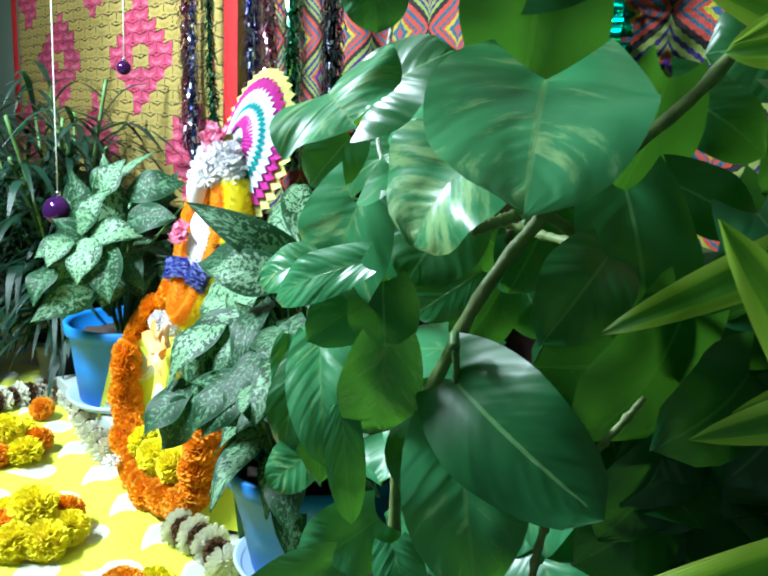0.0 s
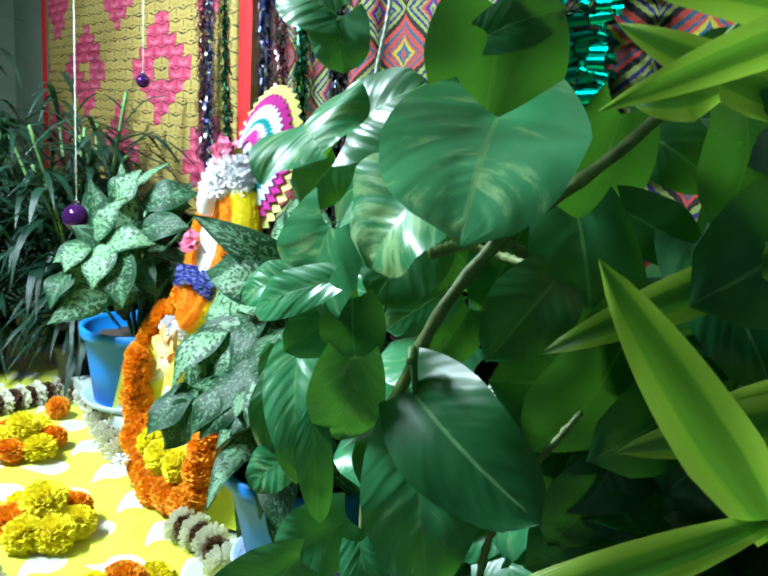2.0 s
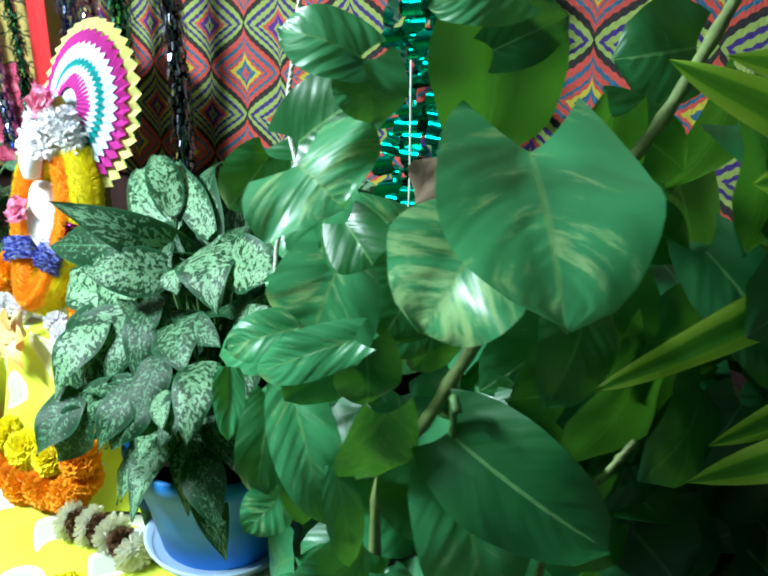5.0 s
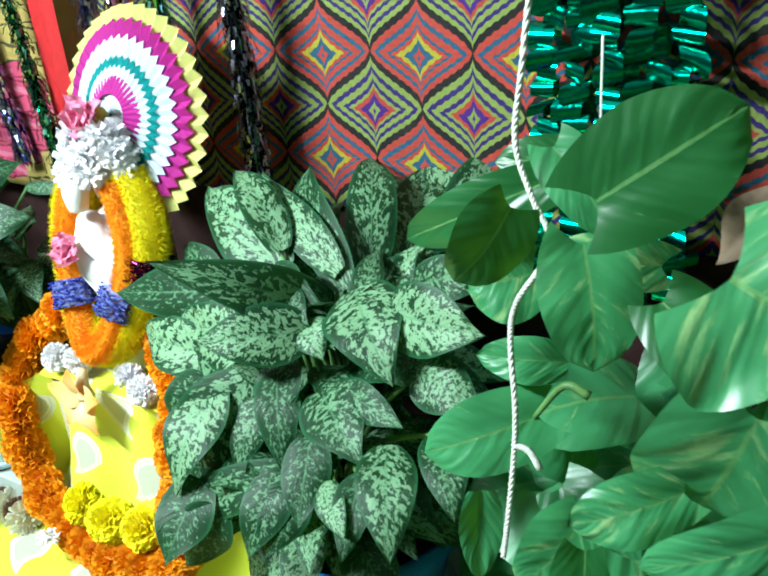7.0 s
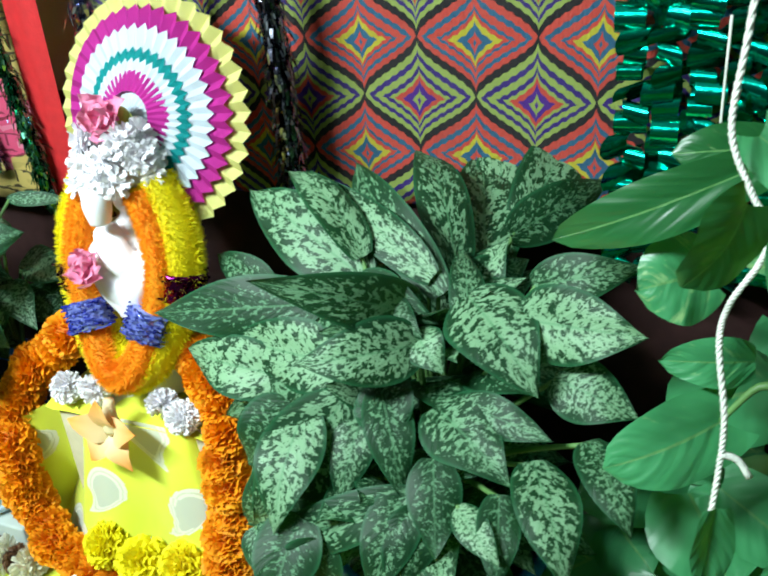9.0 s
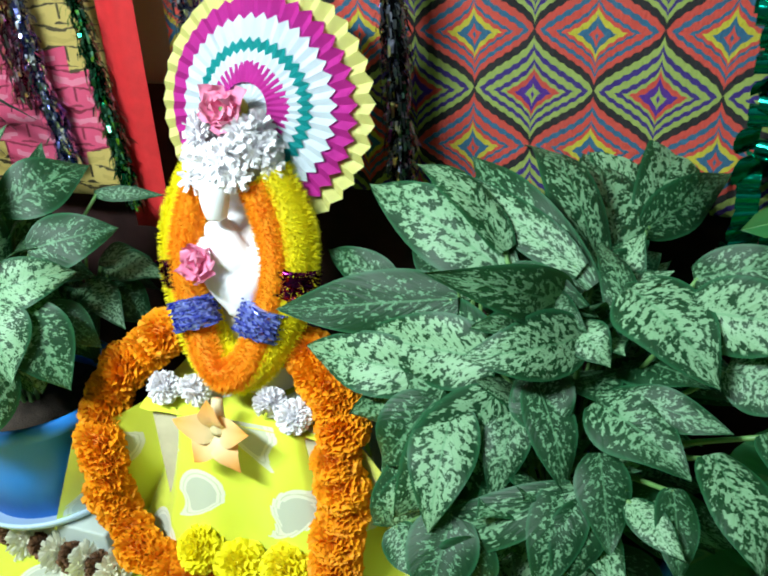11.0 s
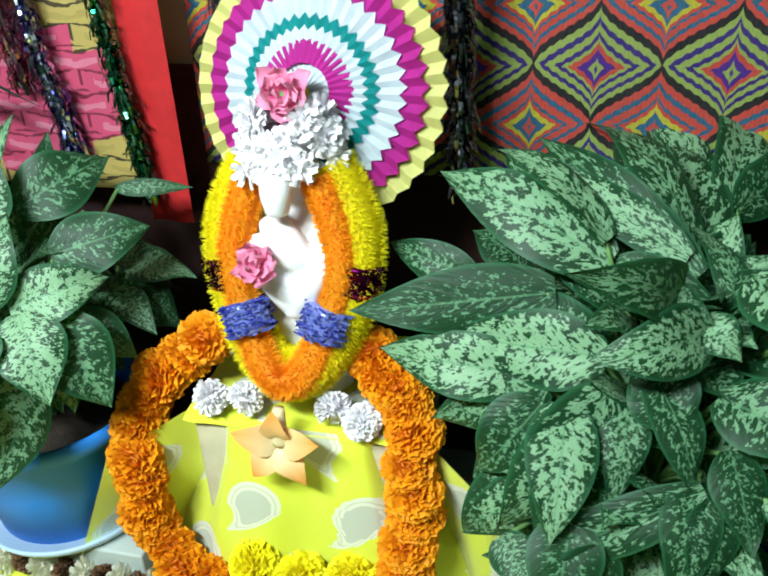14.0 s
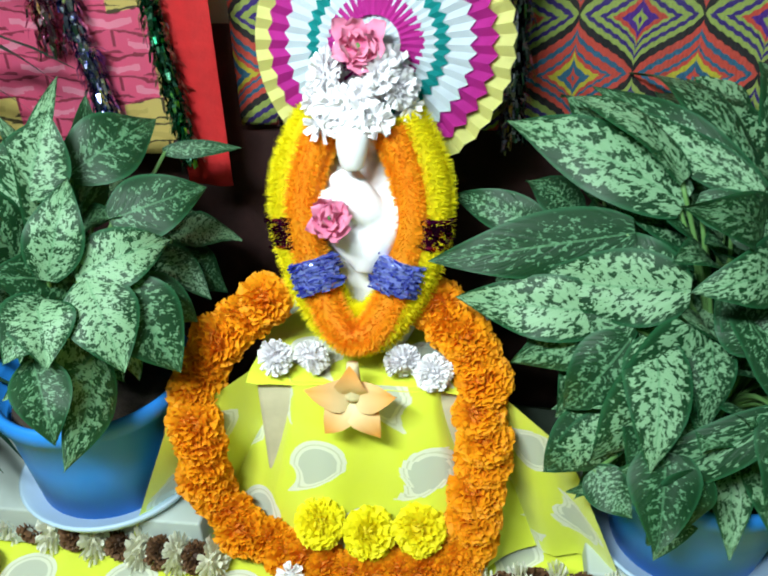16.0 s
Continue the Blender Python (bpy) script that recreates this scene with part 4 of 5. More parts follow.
# ---- pots ----
def pot(name, centre, top, low, height, material, label):
    g = root(name, centre, label, "plant pot", "plant pots")
    c = Vector(centre)
    wall = [(low, 0.0), (low + (top - low) * 0.5, height * 0.5), (top - 0.004, height - 0.03), (top, height - 0.028), (top + 0.006, height - 0.024), (top + 0.008, height), (top + 0.002, height + 0.002), (top - 0.006, height - 0.006), (top - 0.012, height - 0.05), (0.001, height - 0.05)]
    part("shell", lathe(bmesh.new(), wall, c, 56), material, g)
    bm = bmesh.new()
    lathe(bm, [(top - 0.014, height - 0.049), (top - 0.02, height - 0.034), (0.02, height - 0.026), (0.001, height - 0.025)], c, 32)
    for v in bm.verts:
        v.co.z += 0.006 * noise.noise(v.co * 40)
    part("soil", bm, SOIL, g)
    if material is BLUE:
        dish = [(low + 0.005, -0.001), (low + 0.022, 0.004), (low + 0.030, 0.018), (low + 0.025, 0.019), (low + 0.018, 0.008), (0.001, 0.006)]
        part("saucer", lathe(bmesh.new(), dish, c, 48), PALEBLUE, g, "pale blue saucer")
    return g


pot("plant_pot", (0.46, -0.25, 0.194), 0.135, 0.095, 0.180, BLUE, "blue plastic pot of the silver plant beside the seat")
pot("plant_pot", (-0.345, -0.235, 0.222), 0.128, 0.104, 0.186, BLUE, "blue plastic pot of the silver plant before the mat")
pot("plant_pot", (0.93, -0.46, -0.56), 0.15, 0.11, 0.95, DARKPOT, "tall dark pot of the climbing vine standing on the floor")
pot("plant_pot", (1.95, -0.42, -0.56), 0.16, 0.12, 0.85, DARKPOT, "tall dark pot of the lime dracaena standing on the floor")
pot("plant_pot", (-0.70, -0.24, 0.148), 0.10, 0.08, 0.14, DARKPOT, "dark pot of a grassy plant on the cloth")
pot("plant_pot", (-0.98, -0.50, 0.148), 0.12, 0.09, 0.15, DARKPOT, "dark pot of a grassy plant on the cloth")


STEP = plain("pale_board", (0.42, 0.48, 0.44), 0.6, 0, 0.1, 12)
for x0, x1, y0, top in ((-0.58, -0.19, -0.325, 0.220), (0.33, 0.595, -0.33, 0.194)):
    tagged(mesh_object("board_step", slab(bmesh.new(), (x0, y0, 0.150), (x1, -0.06, top), 0.004), STEP), "pale painted board step under a blue plant pot", "board", "board steps")


# ---- plants ----
def stem(plant, points, r0, r1, material=None, name="stem"):
    return part(name, tube(bmesh.new(), points, lambda k: r0 + (r1 - r0) * k + (0.0015 * math.sin(k * 60) ** 6), 10, 48), material or VINE, plant)


vine = root("climbing_vine", (0.93, -0.46, 0.35), "climbing vine with large glossy heart leaves splashed with cream", "plant")
stem(vine, [(0.93, -0.46, 0.36), (0.935, -0.49, 0.52), (0.948, -0.499, 0.629), (0.993, -0.506, 0.696), (1.029, -0.501, 0.768), (1.051, -0.465, 0.827), (1.068, -0.433, 0.857), (1.098, -0.372, 0.913), (1.116, -0.318, 0.974), (1.13, -0.24, 1.05)], 0.0050, 0.0048)
stem(vine, [(1.030, -0.518, 0.815), (1.047, -0.482, 0.829), (1.060, -0.440, 0.850)], 0.004, 0.005, name="side_stem")
stem(vine, [(0.937, -0.425, 0.789), (0.952, -0.414, 0.806), (0.988, -0.392, 0.799), (1.04, -0.40, 0.80), (1.052, -0.462, 0.826)], 0.003, 0.004, name="side_stem")
stem(vine, [(0.968, -0.392, 0.803), (0.956, -0.373, 0.853), (0.967, -0.363, 0.882), (0.99, -0.35, 0.95)], 0.003, 0.0025, STALK, "side_stem")
stem(vine, [(1.11, -0.52, 0.5), (1.10, -0.50, 0.60), (1.12, -0.49, 0.66), (1.15, -0.47, 0.72)], 0.003, 0.002, name="side_stem")

dracaena = root("dracaena", (1.95, -0.42, 0.28), "young dracaena with long lime-edged strap leaves", "plant")
stem(dracaena, [(1.95, -0.42, 0.25), (1.93, -0.43, 0.6), (1.90, -0.44, 0.95)], 0.012, 0.010, name="trunk")

silver_plant = root("silver_plant", (0.46, -0.26, 0.39), "leafy plant with silver-mottled dark green leaves in a blue pot", "plant", "silver plants")
silver_plant_2 = root("silver_plant", (-0.345, -0.25, 0.39), "leafy plant with silver-mottled leaves before the woven mat", "plant", "silver plants")

# leaves of the climbing vine
leaf(vine, (0.937, -0.547, 0.823), (0.903, -0.536, 0.736), (0.129, -0.977, -0.167), 0.094, "heart", POTHOS, seed=11, lobes=0.25, sag=0.12)
leaf(vine, (0.908, -0.559, 0.775), (0.853, -0.584, 0.751), (0.238, -0.889, 0.392), 0.041, "heart", POTHOS, seed=12, lobes=0.15)
leaf(vine, (0.972, -0.568, 0.786), (0.894, -0.592, 0.745), (0.162, -0.954, 0.252), 0.039, "heart", POTHOS, seed=13, lobes=0.15)
leaf(vine, (0.792, -0.384, 0.832), (0.814, -0.418, 0.747), (0.493, -0.757, 0.429), 0.078, "heart", VINE_CREAM, seed=14, lobes=0.2)
leaf(vine, (0.831, -0.304, 0.787), (0.744, -0.341, 0.799), (0.401, -0.815, 0.419), 0.049, "heart", VINE_CREAM, seed=15, lobes=0.15)
leaf(vine, (0.730, -0.325, 0.772), (0.679, -0.352, 0.761), (0.336, -0.835, 0.435), 0.078, "heart", VINE_CREAM, seed=16, lobes=0.15)
leaf(vine, (0.774, -0.357, 0.712), (0.703, -0.386, 0.719), (0.378, -0.818, 0.435), 0.041, "heart", POTHOS, seed=17, fold=0.5)
leaf(vine, (0.757, -0.380, 0.668), (0.671, -0.428, 0.635), (0.312, -0.848, 0.430), 0.070, "heart", POTHOS, seed=18, lobes=0.2, stalk_from=(0.80, -0.38, 0.70))
leaf(vine, (0.753, -0.338, 0.864), (0.604, -0.321, 0.785), (-0.155, -0.985, 0.081), 0.050, "heart", VINE_SHADED, seed=19, fold=0.35, lobes=0.1)
leaf(vine, (0.766, -0.301, 0.868), (0.694, -0.322, 0.867), (0.251, -0.877, 0.411), 0.044, "heart", VINE_SHADED, seed=20, lobes=0.15)
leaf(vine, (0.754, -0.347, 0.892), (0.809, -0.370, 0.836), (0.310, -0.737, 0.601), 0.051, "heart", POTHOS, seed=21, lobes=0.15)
leaf(vine, (0.824, -0.459, 0.895), (0.899, -0.420, 0.949), (0.247, -0.913, 0.325), 0.083, "heart", VINE_SHADED, seed=22, lobes=0.22, sag=0.1)
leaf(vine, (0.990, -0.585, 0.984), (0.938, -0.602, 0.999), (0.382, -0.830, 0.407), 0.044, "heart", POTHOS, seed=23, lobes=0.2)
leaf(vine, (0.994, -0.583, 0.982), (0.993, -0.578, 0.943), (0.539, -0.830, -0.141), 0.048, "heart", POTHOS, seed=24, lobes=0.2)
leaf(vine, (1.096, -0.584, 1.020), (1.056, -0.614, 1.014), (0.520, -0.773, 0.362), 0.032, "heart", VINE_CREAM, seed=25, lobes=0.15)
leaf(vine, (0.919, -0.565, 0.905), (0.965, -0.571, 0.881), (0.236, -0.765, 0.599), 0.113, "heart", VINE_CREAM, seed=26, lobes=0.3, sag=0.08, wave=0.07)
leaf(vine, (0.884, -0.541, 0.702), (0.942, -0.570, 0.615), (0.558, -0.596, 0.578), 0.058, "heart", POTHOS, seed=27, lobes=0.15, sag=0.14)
leaf(vine, (0.846, -0.526, 0.681), (0.844, -0.549, 0.587), (0.528, -0.826, 0.194), 0.050, "heart", VINE_SHADED, seed=28, lobes=0.1)
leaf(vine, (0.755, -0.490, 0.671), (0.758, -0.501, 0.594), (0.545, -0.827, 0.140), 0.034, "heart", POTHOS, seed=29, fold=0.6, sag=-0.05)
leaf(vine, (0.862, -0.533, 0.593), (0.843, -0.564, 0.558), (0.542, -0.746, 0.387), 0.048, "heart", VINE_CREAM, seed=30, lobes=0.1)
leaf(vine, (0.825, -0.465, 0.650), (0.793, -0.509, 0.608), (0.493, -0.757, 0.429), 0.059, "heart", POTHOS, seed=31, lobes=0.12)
leaf(vine, (0.999, -0.435, 1.005), (0.993, -0.441, 0.901), (0.846, -0.533, -0.017), 0.117, "heart", VINE_SHADED, seed=32, lobes=0.22, fold=0.4)
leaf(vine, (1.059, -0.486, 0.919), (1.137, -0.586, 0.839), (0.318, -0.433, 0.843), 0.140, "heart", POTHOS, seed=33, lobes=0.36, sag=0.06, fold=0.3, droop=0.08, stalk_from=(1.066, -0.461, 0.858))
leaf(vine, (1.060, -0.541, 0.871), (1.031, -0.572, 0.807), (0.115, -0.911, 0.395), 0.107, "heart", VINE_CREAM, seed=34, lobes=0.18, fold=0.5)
leaf(vine, (1.025, -0.522, 0.707), (1.152, -0.502, 0.644), (0.298, -0.903, 0.309), 0.096, "heart", VINE_SHADED, seed=35, lobes=0.12, sag=0.08, stalk_from=(1.04, -0.536, 0.735))
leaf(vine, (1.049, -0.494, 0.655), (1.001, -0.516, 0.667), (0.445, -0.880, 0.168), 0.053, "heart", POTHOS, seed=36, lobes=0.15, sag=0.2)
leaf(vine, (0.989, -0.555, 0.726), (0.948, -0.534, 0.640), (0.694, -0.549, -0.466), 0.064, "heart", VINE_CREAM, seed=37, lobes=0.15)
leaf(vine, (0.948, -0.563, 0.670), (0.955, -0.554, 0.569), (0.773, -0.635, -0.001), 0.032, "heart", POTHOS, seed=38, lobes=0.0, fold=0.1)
leaf(vine, (0.888, -0.543, 0.656), (0.895, -0.544, 0.578), (0.769, -0.635, 0.071), 0.037, "heart", VINE_SHADED, seed=39, lobes=0.1)
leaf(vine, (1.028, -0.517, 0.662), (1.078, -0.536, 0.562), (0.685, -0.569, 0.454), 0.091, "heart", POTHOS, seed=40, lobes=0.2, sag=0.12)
leaf(vine, (0.954, -0.533, 0.766), (0.947, -0.521, 0.705), (0.759, -0.615, -0.213), 0.056, "heart", VINE_SHADED, seed=41, lobes=0.15)
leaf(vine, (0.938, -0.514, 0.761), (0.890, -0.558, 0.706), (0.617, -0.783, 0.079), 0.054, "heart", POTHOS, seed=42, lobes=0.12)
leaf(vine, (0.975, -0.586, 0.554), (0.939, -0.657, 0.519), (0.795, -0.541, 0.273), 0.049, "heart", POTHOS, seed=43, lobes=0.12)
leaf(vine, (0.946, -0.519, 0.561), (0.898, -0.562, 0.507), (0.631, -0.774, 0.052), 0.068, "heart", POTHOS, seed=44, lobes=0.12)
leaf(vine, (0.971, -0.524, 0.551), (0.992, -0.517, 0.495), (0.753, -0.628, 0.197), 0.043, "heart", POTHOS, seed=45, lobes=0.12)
leaf(vine, (1.092, -0.444, 0.801), (1.099, -0.516, 0.749), (0.715, -0.368, 0.595), 0.065, "heart", VINE_SHADED, seed=46, lobes=0.12)
leaf(vine, (1.068, -0.396, 0.844), (1.111, -0.413, 0.728), (0.724, -0.593, 0.353), 0.092, "heart", VINE_SHADED, seed=47, lobes=0.2)
leaf(vine, (1.069, -0.401, 0.720), (1.129, -0.348, 0.665), (0.753, -0.628, 0.197), 0.089, "heart", VINE_SHADED, seed=48, lobes=0.15)
leaf(vine, (1.137, -0.341, 0.652), (1.117, -0.386, 0.586), (0.753, -0.628, 0.197), 0.053, "heart", VINE_SHADED, seed=49, lobes=0.1)
leaf(vine, (1.074, -0.354, 0.852), (1.126, -0.303, 0.815), (0.753, -0.628, 0.197), 0.054, "heart", VINE_SHADED, seed=50, lobes=0.15)
leaf(vine, (1.039, -0.310, 0.923), (1.099, -0.254, 0.872), (0.753, -0.628, 0.197), 0.066, "heart", VINE_SHADED, seed=51, lobes=0.15)
leaf(vine, (1.087, -0.299, 0.776), (1.141, -0.259, 0.696), (0.753, -0.628, 0.197), 0.077, "heart", VINE_SHADED, seed=52, lobes=0.15)
leaf(vine, (1.009, -0.456, 0.982), (1.043, -0.407, 1.006), (0.753, -0.628, 0.197), 0.044, "heart", VINE_SHADED, seed=53, lobes=0.15)
leaf(vine, (0.970, -0.441, 0.770), (0.919, -0.469, 0.724), (0.485, -0.874, -0.013), 0.047, "heart", VINE_SHADED, seed=54, lobes=0.15)
leaf(vine, (0.942, -0.388, 0.742), (0.914, -0.409, 0.682), (0.709, -0.700, -0.090), 0.057, "heart", VINE_SHADED, seed=55, lobes=0.15)
leaf(vine, (0.894, -0.392, 0.810), (0.920, -0.347, 0.753), (0.848, -0.530, -0.035), 0.058, "heart", VINE_SHADED, seed=56, lobes=0.15)
leaf(vine, (0.750, -0.419, 0.868), (0.716, -0.445, 0.815), (0.656, -0.753, -0.052), 0.063, "heart", VINE_SHADED, seed=57, lobes=0.15)
leaf(vine, (0.950, -0.334, 0.819), (0.925, -0.359, 0.733), (0.702, -0.712, -0.002), 0.072, "heart", VINE_SHADED, seed=58, lobes=0.15)
leaf(vine, (0.914, -0.335, 0.748), (0.944, -0.319, 0.688), (0.748, -0.635, 0.195), 0.060, "heart", VINE_SHADED, seed=59, lobes=0.15)
leaf(vine, (0.864, -0.443, 0.826), (0.925, -0.453, 0.772), (0.342, -0.775, 0.532), 0.060, "heart", VINE_SHADED, seed=60, lobes=0.15)
leaf(vine, (0.971, -0.471, 0.818), (0.955, -0.512, 0.761), (0.542, -0.746, 0.386), 0.075, "heart", VINE_SHADED, seed=61, lobes=0.15)
leaf(vine, (1.009, -0.432, 0.683), (1.057, -0.442, 0.649), (0.283, -0.740, 0.610), 0.067, "heart", VINE_SHADED, seed=62, lobes=0.15)
leaf(vine, (0.978, -0.497, 0.654), (1.002, -0.513, 0.590), (0.542, -0.746, 0.387), 0.070, "heart", VINE_SHADED, seed=63, lobes=0.15)

# leaves of the lime dracaena
leaf(dracaena, (1.253, -0.395, 0.852), (1.121, -0.486, 0.757), (0.506, -0.847, 0.161), 0.034, "strap", DRACA, seed=70, sag=0.04, fold=0.25)
leaf(dracaena, (1.339, -0.565, 0.741), (1.269, -0.621, 0.857), (0.445, -0.858, 0.254), 0.036, "strap", DRACA, seed=71, sag=0.06, fold=0.3)
leaf(dracaena, (1.340, -0.541, 0.974), (1.278, -0.644, 0.920), (0.608, -0.790, 0.078), 0.022, "strap", DRACA, seed=72, sag=0.08, fold=0.3)
leaf(dracaena, (1.307, -0.478, 0.974), (1.202, -0.585, 0.996), (0.620, -0.784, -0.020), 0.034, "strap", DRACA, seed=73, sag=0.08, fold=0.25)
leaf(dracaena, (1.245, -0.380, 0.928), (1.137, -0.461, 0.983), (0.490, -0.865, -0.106), 0.036, "strap", DRACA, seed=74, sag=0.06, fold=0.25)
leaf(dracaena, (1.244, -0.669, 0.671), (1.343, -0.556, 0.753), (0.448, -0.766, 0.462), 0.028, "strap", DRACA, seed=75, sag=0.10, fold=0.3)
leaf(dracaena, (1.305, -0.402, 0.763), (1.192, -0.484, 0.709), (0.493, -0.764, 0.415), 0.036, "strap", DRACA, seed=76, sag=0.08, fold=0.3)
leaf(dracaena, (1.276, -0.352, 0.764), (1.194, -0.441, 0.718), (0.483, -0.789, 0.380), 0.030, "strap", DRACA, seed=77, sag=0.06, fold=0.3)
leaf(dracaena, (1.249, -0.515, 0.939), (1.212, -0.533, 0.928), (0.456, -0.885, -0.097), 0.030, "strap", DRACA, seed=78, sag=0.06, fold=0.3)
leaf(dracaena, (1.297, -0.456, 0.681), (1.286, -0.435, 0.754), (0.429, -0.778, 0.458), 0.030, "strap", DRACA, seed=79, sag=0.06, fold=0.3)

# leaves of the silver plant by the idol
leaf(silver_plant, (0.339, -0.270, 0.658), (0.120, -0.284, 0.622), (-0.014, -0.907, 0.422), 0.076, "ovate", AGLAO, seed=100, stalk_from=(0.46, -0.27, 0.42), sag=0.05, fold=0.12, curl=0, wave=0.06)
leaf(silver_plant, (0.466, -0.272, 0.665), (0.354, -0.416, 0.760), (0.838, -0.487, 0.246), 0.061, "ovate", AGLAO, seed=101, stalk_from=(0.46, -0.27, 0.42), sag=0.1, fold=0.25, curl=0.06, wave=0.06)
leaf(silver_plant, (0.482, -0.327, 0.664), (0.376, -0.394, 0.662), (0.473, -0.765, 0.438), 0.069, "ovate", AGLAO, seed=102, stalk_from=(0.46, -0.27, 0.42), sag=0.14, fold=0.18, curl=0.03, wave=0.06)
leaf(silver_plant, (0.393, -0.319, 0.618), (0.227, -0.287, 0.609), (-0.196, -0.915, 0.353), 0.083, "ovate", AGLAO, seed=103, stalk_from=(0.46, -0.27, 0.42), sag=0.05, fold=0.32, curl=0, wave=0.06)
leaf(silver_plant, (0.390, -0.247, 0.682), (0.198, -0.162, 0.745), (-0.083, -0.706, 0.704), 0.085, "ovate", AGLAO, seed=104, stalk_from=(0.46, -0.27, 0.42), sag=0.1, fold=0.12, curl=0.06, wave=0.06)
leaf(silver_plant, (0.387, -0.245, 0.709), (0.259, -0.167, 0.774), (0.296, -0.279, 0.914), 0.054, "ovate", AGLAO, seed=105, stalk_from=(0.46, -0.27, 0.42), sag=0.14, fold=0.25, curl=0.03, wave=0.06)
leaf(silver_plant, (0.465, -0.244, 0.694), (0.290, -0.149, 0.761), (-0.124, -0.714, 0.689), 0.050, "ovate", AGLAO, seed=106, stalk_from=(0.46, -0.27, 0.42), sag=0.05, fold=0.18, curl=0, wave=0.06)
leaf(silver_plant, (0.477, -0.248, 0.677), (0.299, -0.072, 0.759), (-0.277, -0.621, 0.733), 0.058, "ovate", AGLAO, seed=107, stalk_from=(0.46, -0.27, 0.42), sag=0.1, fold=0.32, curl=0.06, wave=0.06)
leaf(silver_plant, (0.478, -0.199, 0.677), (0.357, 0.010, 0.750), (0.227, -0.203, 0.952), 0.065, "ovate", AGLAO, seed=108, stalk_from=(0.46, -0.27, 0.42), sag=0.14, fold=0.12, curl=0.03, wave=0.06)
leaf(silver_plant, (0.500, -0.171, 0.663), (0.432, 0.061, 0.737), (0.172, -0.251, 0.953), 0.090, "ovate", AGLAO, seed=109, stalk_from=(0.46, -0.27, 0.42), sag=0.05, fold=0.25, curl=0, wave=0.06)
leaf(silver_plant, (0.494, -0.072, 0.671), (0.431, 0.150, 0.764), (0.137, -0.353, 0.926), 0.065, "ovate", AGLAO, seed=110, stalk_from=(0.46, -0.27, 0.42), sag=0.1, fold=0.18, curl=0.06, wave=0.06)
leaf(silver_plant, (0.520, -0.091, 0.681), (0.537, 0.138, 0.747), (0.411, -0.279, 0.868), 0.077, "ovate", AGLAO, seed=111, stalk_from=(0.46, -0.27, 0.42), sag=0.14, fold=0.32, curl=0.03, wave=0.06)
leaf(silver_plant, (0.521, -0.140, 0.703), (0.608, 0.008, 0.723), (0.720, -0.489, 0.492), 0.063, "ovate", AGLAO, seed=112, stalk_from=(0.46, -0.27, 0.42), sag=0.05, fold=0.12, curl=0, wave=0.06)
leaf(silver_plant, (0.456, -0.138, 0.670), (0.389, 0.054, 0.715), (0.144, -0.178, 0.973), 0.073, "ovate", AGLAO, seed=113, stalk_from=(0.46, -0.27, 0.42), sag=0.1, fold=0.25, curl=0.06, wave=0.06)
leaf(silver_plant, (0.574, -0.262, 0.706), (0.677, -0.260, 0.738), (-0.101, -0.912, 0.397), 0.052, "ovate", AGLAO, seed=114, stalk_from=(0.46, -0.27, 0.42), sag=0.14, fold=0.18, curl=0.03, wave=0.06)
leaf(silver_plant, (0.574, -0.315, 0.699), (0.692, -0.342, 0.712), (-0.243, -0.893, 0.379), 0.075, "ovate", AGLAO, seed=115, stalk_from=(0.46, -0.27, 0.42), sag=0.05, fold=0.32, curl=0, wave=0.06)
leaf(silver_plant, (0.610, -0.328, 0.648), (0.690, -0.350, 0.634), (-0.070, -0.725, 0.685), 0.061, "ovate", AGLAO, seed=116, stalk_from=(0.46, -0.27, 0.42), sag=0.1, fold=0.12, curl=0.06, wave=0.06)
leaf(silver_plant, (0.517, -0.290, 0.702), (0.605, -0.370, 0.654), (0.021, -0.495, 0.869), 0.088, "ovate", AGLAO, seed=117, stalk_from=(0.46, -0.27, 0.42), sag=0.14, fold=0.25, curl=0.03, wave=0.06)
leaf(silver_plant, (0.525, -0.347, 0.617), (0.621, -0.378, 0.613), (-0.215, -0.729, 0.650), 0.041, "ovate", AGLAO, seed=118, stalk_from=(0.46, -0.27, 0.42), sag=0.05, fold=0.18, curl=0, wave=0.06)
leaf(silver_plant, (0.498, -0.342, 0.602), (0.589, -0.409, 0.582), (-0.151, -0.474, 0.868), 0.075, "ovate", AGLAO, seed=119, stalk_from=(0.46, -0.27, 0.42), sag=0.1, fold=0.32, curl=0.06, wave=0.06)
leaf(silver_plant, (0.437, -0.338, 0.614), (0.480, -0.401, 0.527), (0.345, -0.672, 0.656), 0.052, "ovate", AGLAO, seed=120, stalk_from=(0.46, -0.27, 0.42), sag=0.14, fold=0.12, curl=0.03, wave=0.06)
leaf(silver_plant, (0.351, -0.314, 0.572), (0.268, -0.349, 0.466), (0.227, -0.964, 0.140), 0.079, "ovate", AGLAO, seed=121, stalk_from=(0.46, -0.27, 0.42), sag=0.05, fold=0.25, curl=0, wave=0.06)
leaf(silver_plant, (0.396, -0.345, 0.590), (0.301, -0.405, 0.449), (0.246, -0.941, 0.234), 0.099, "ovate", AGLAO, seed=122, stalk_from=(0.46, -0.27, 0.42), sag=0.1, fold=0.18, curl=0.06, wave=0.06)
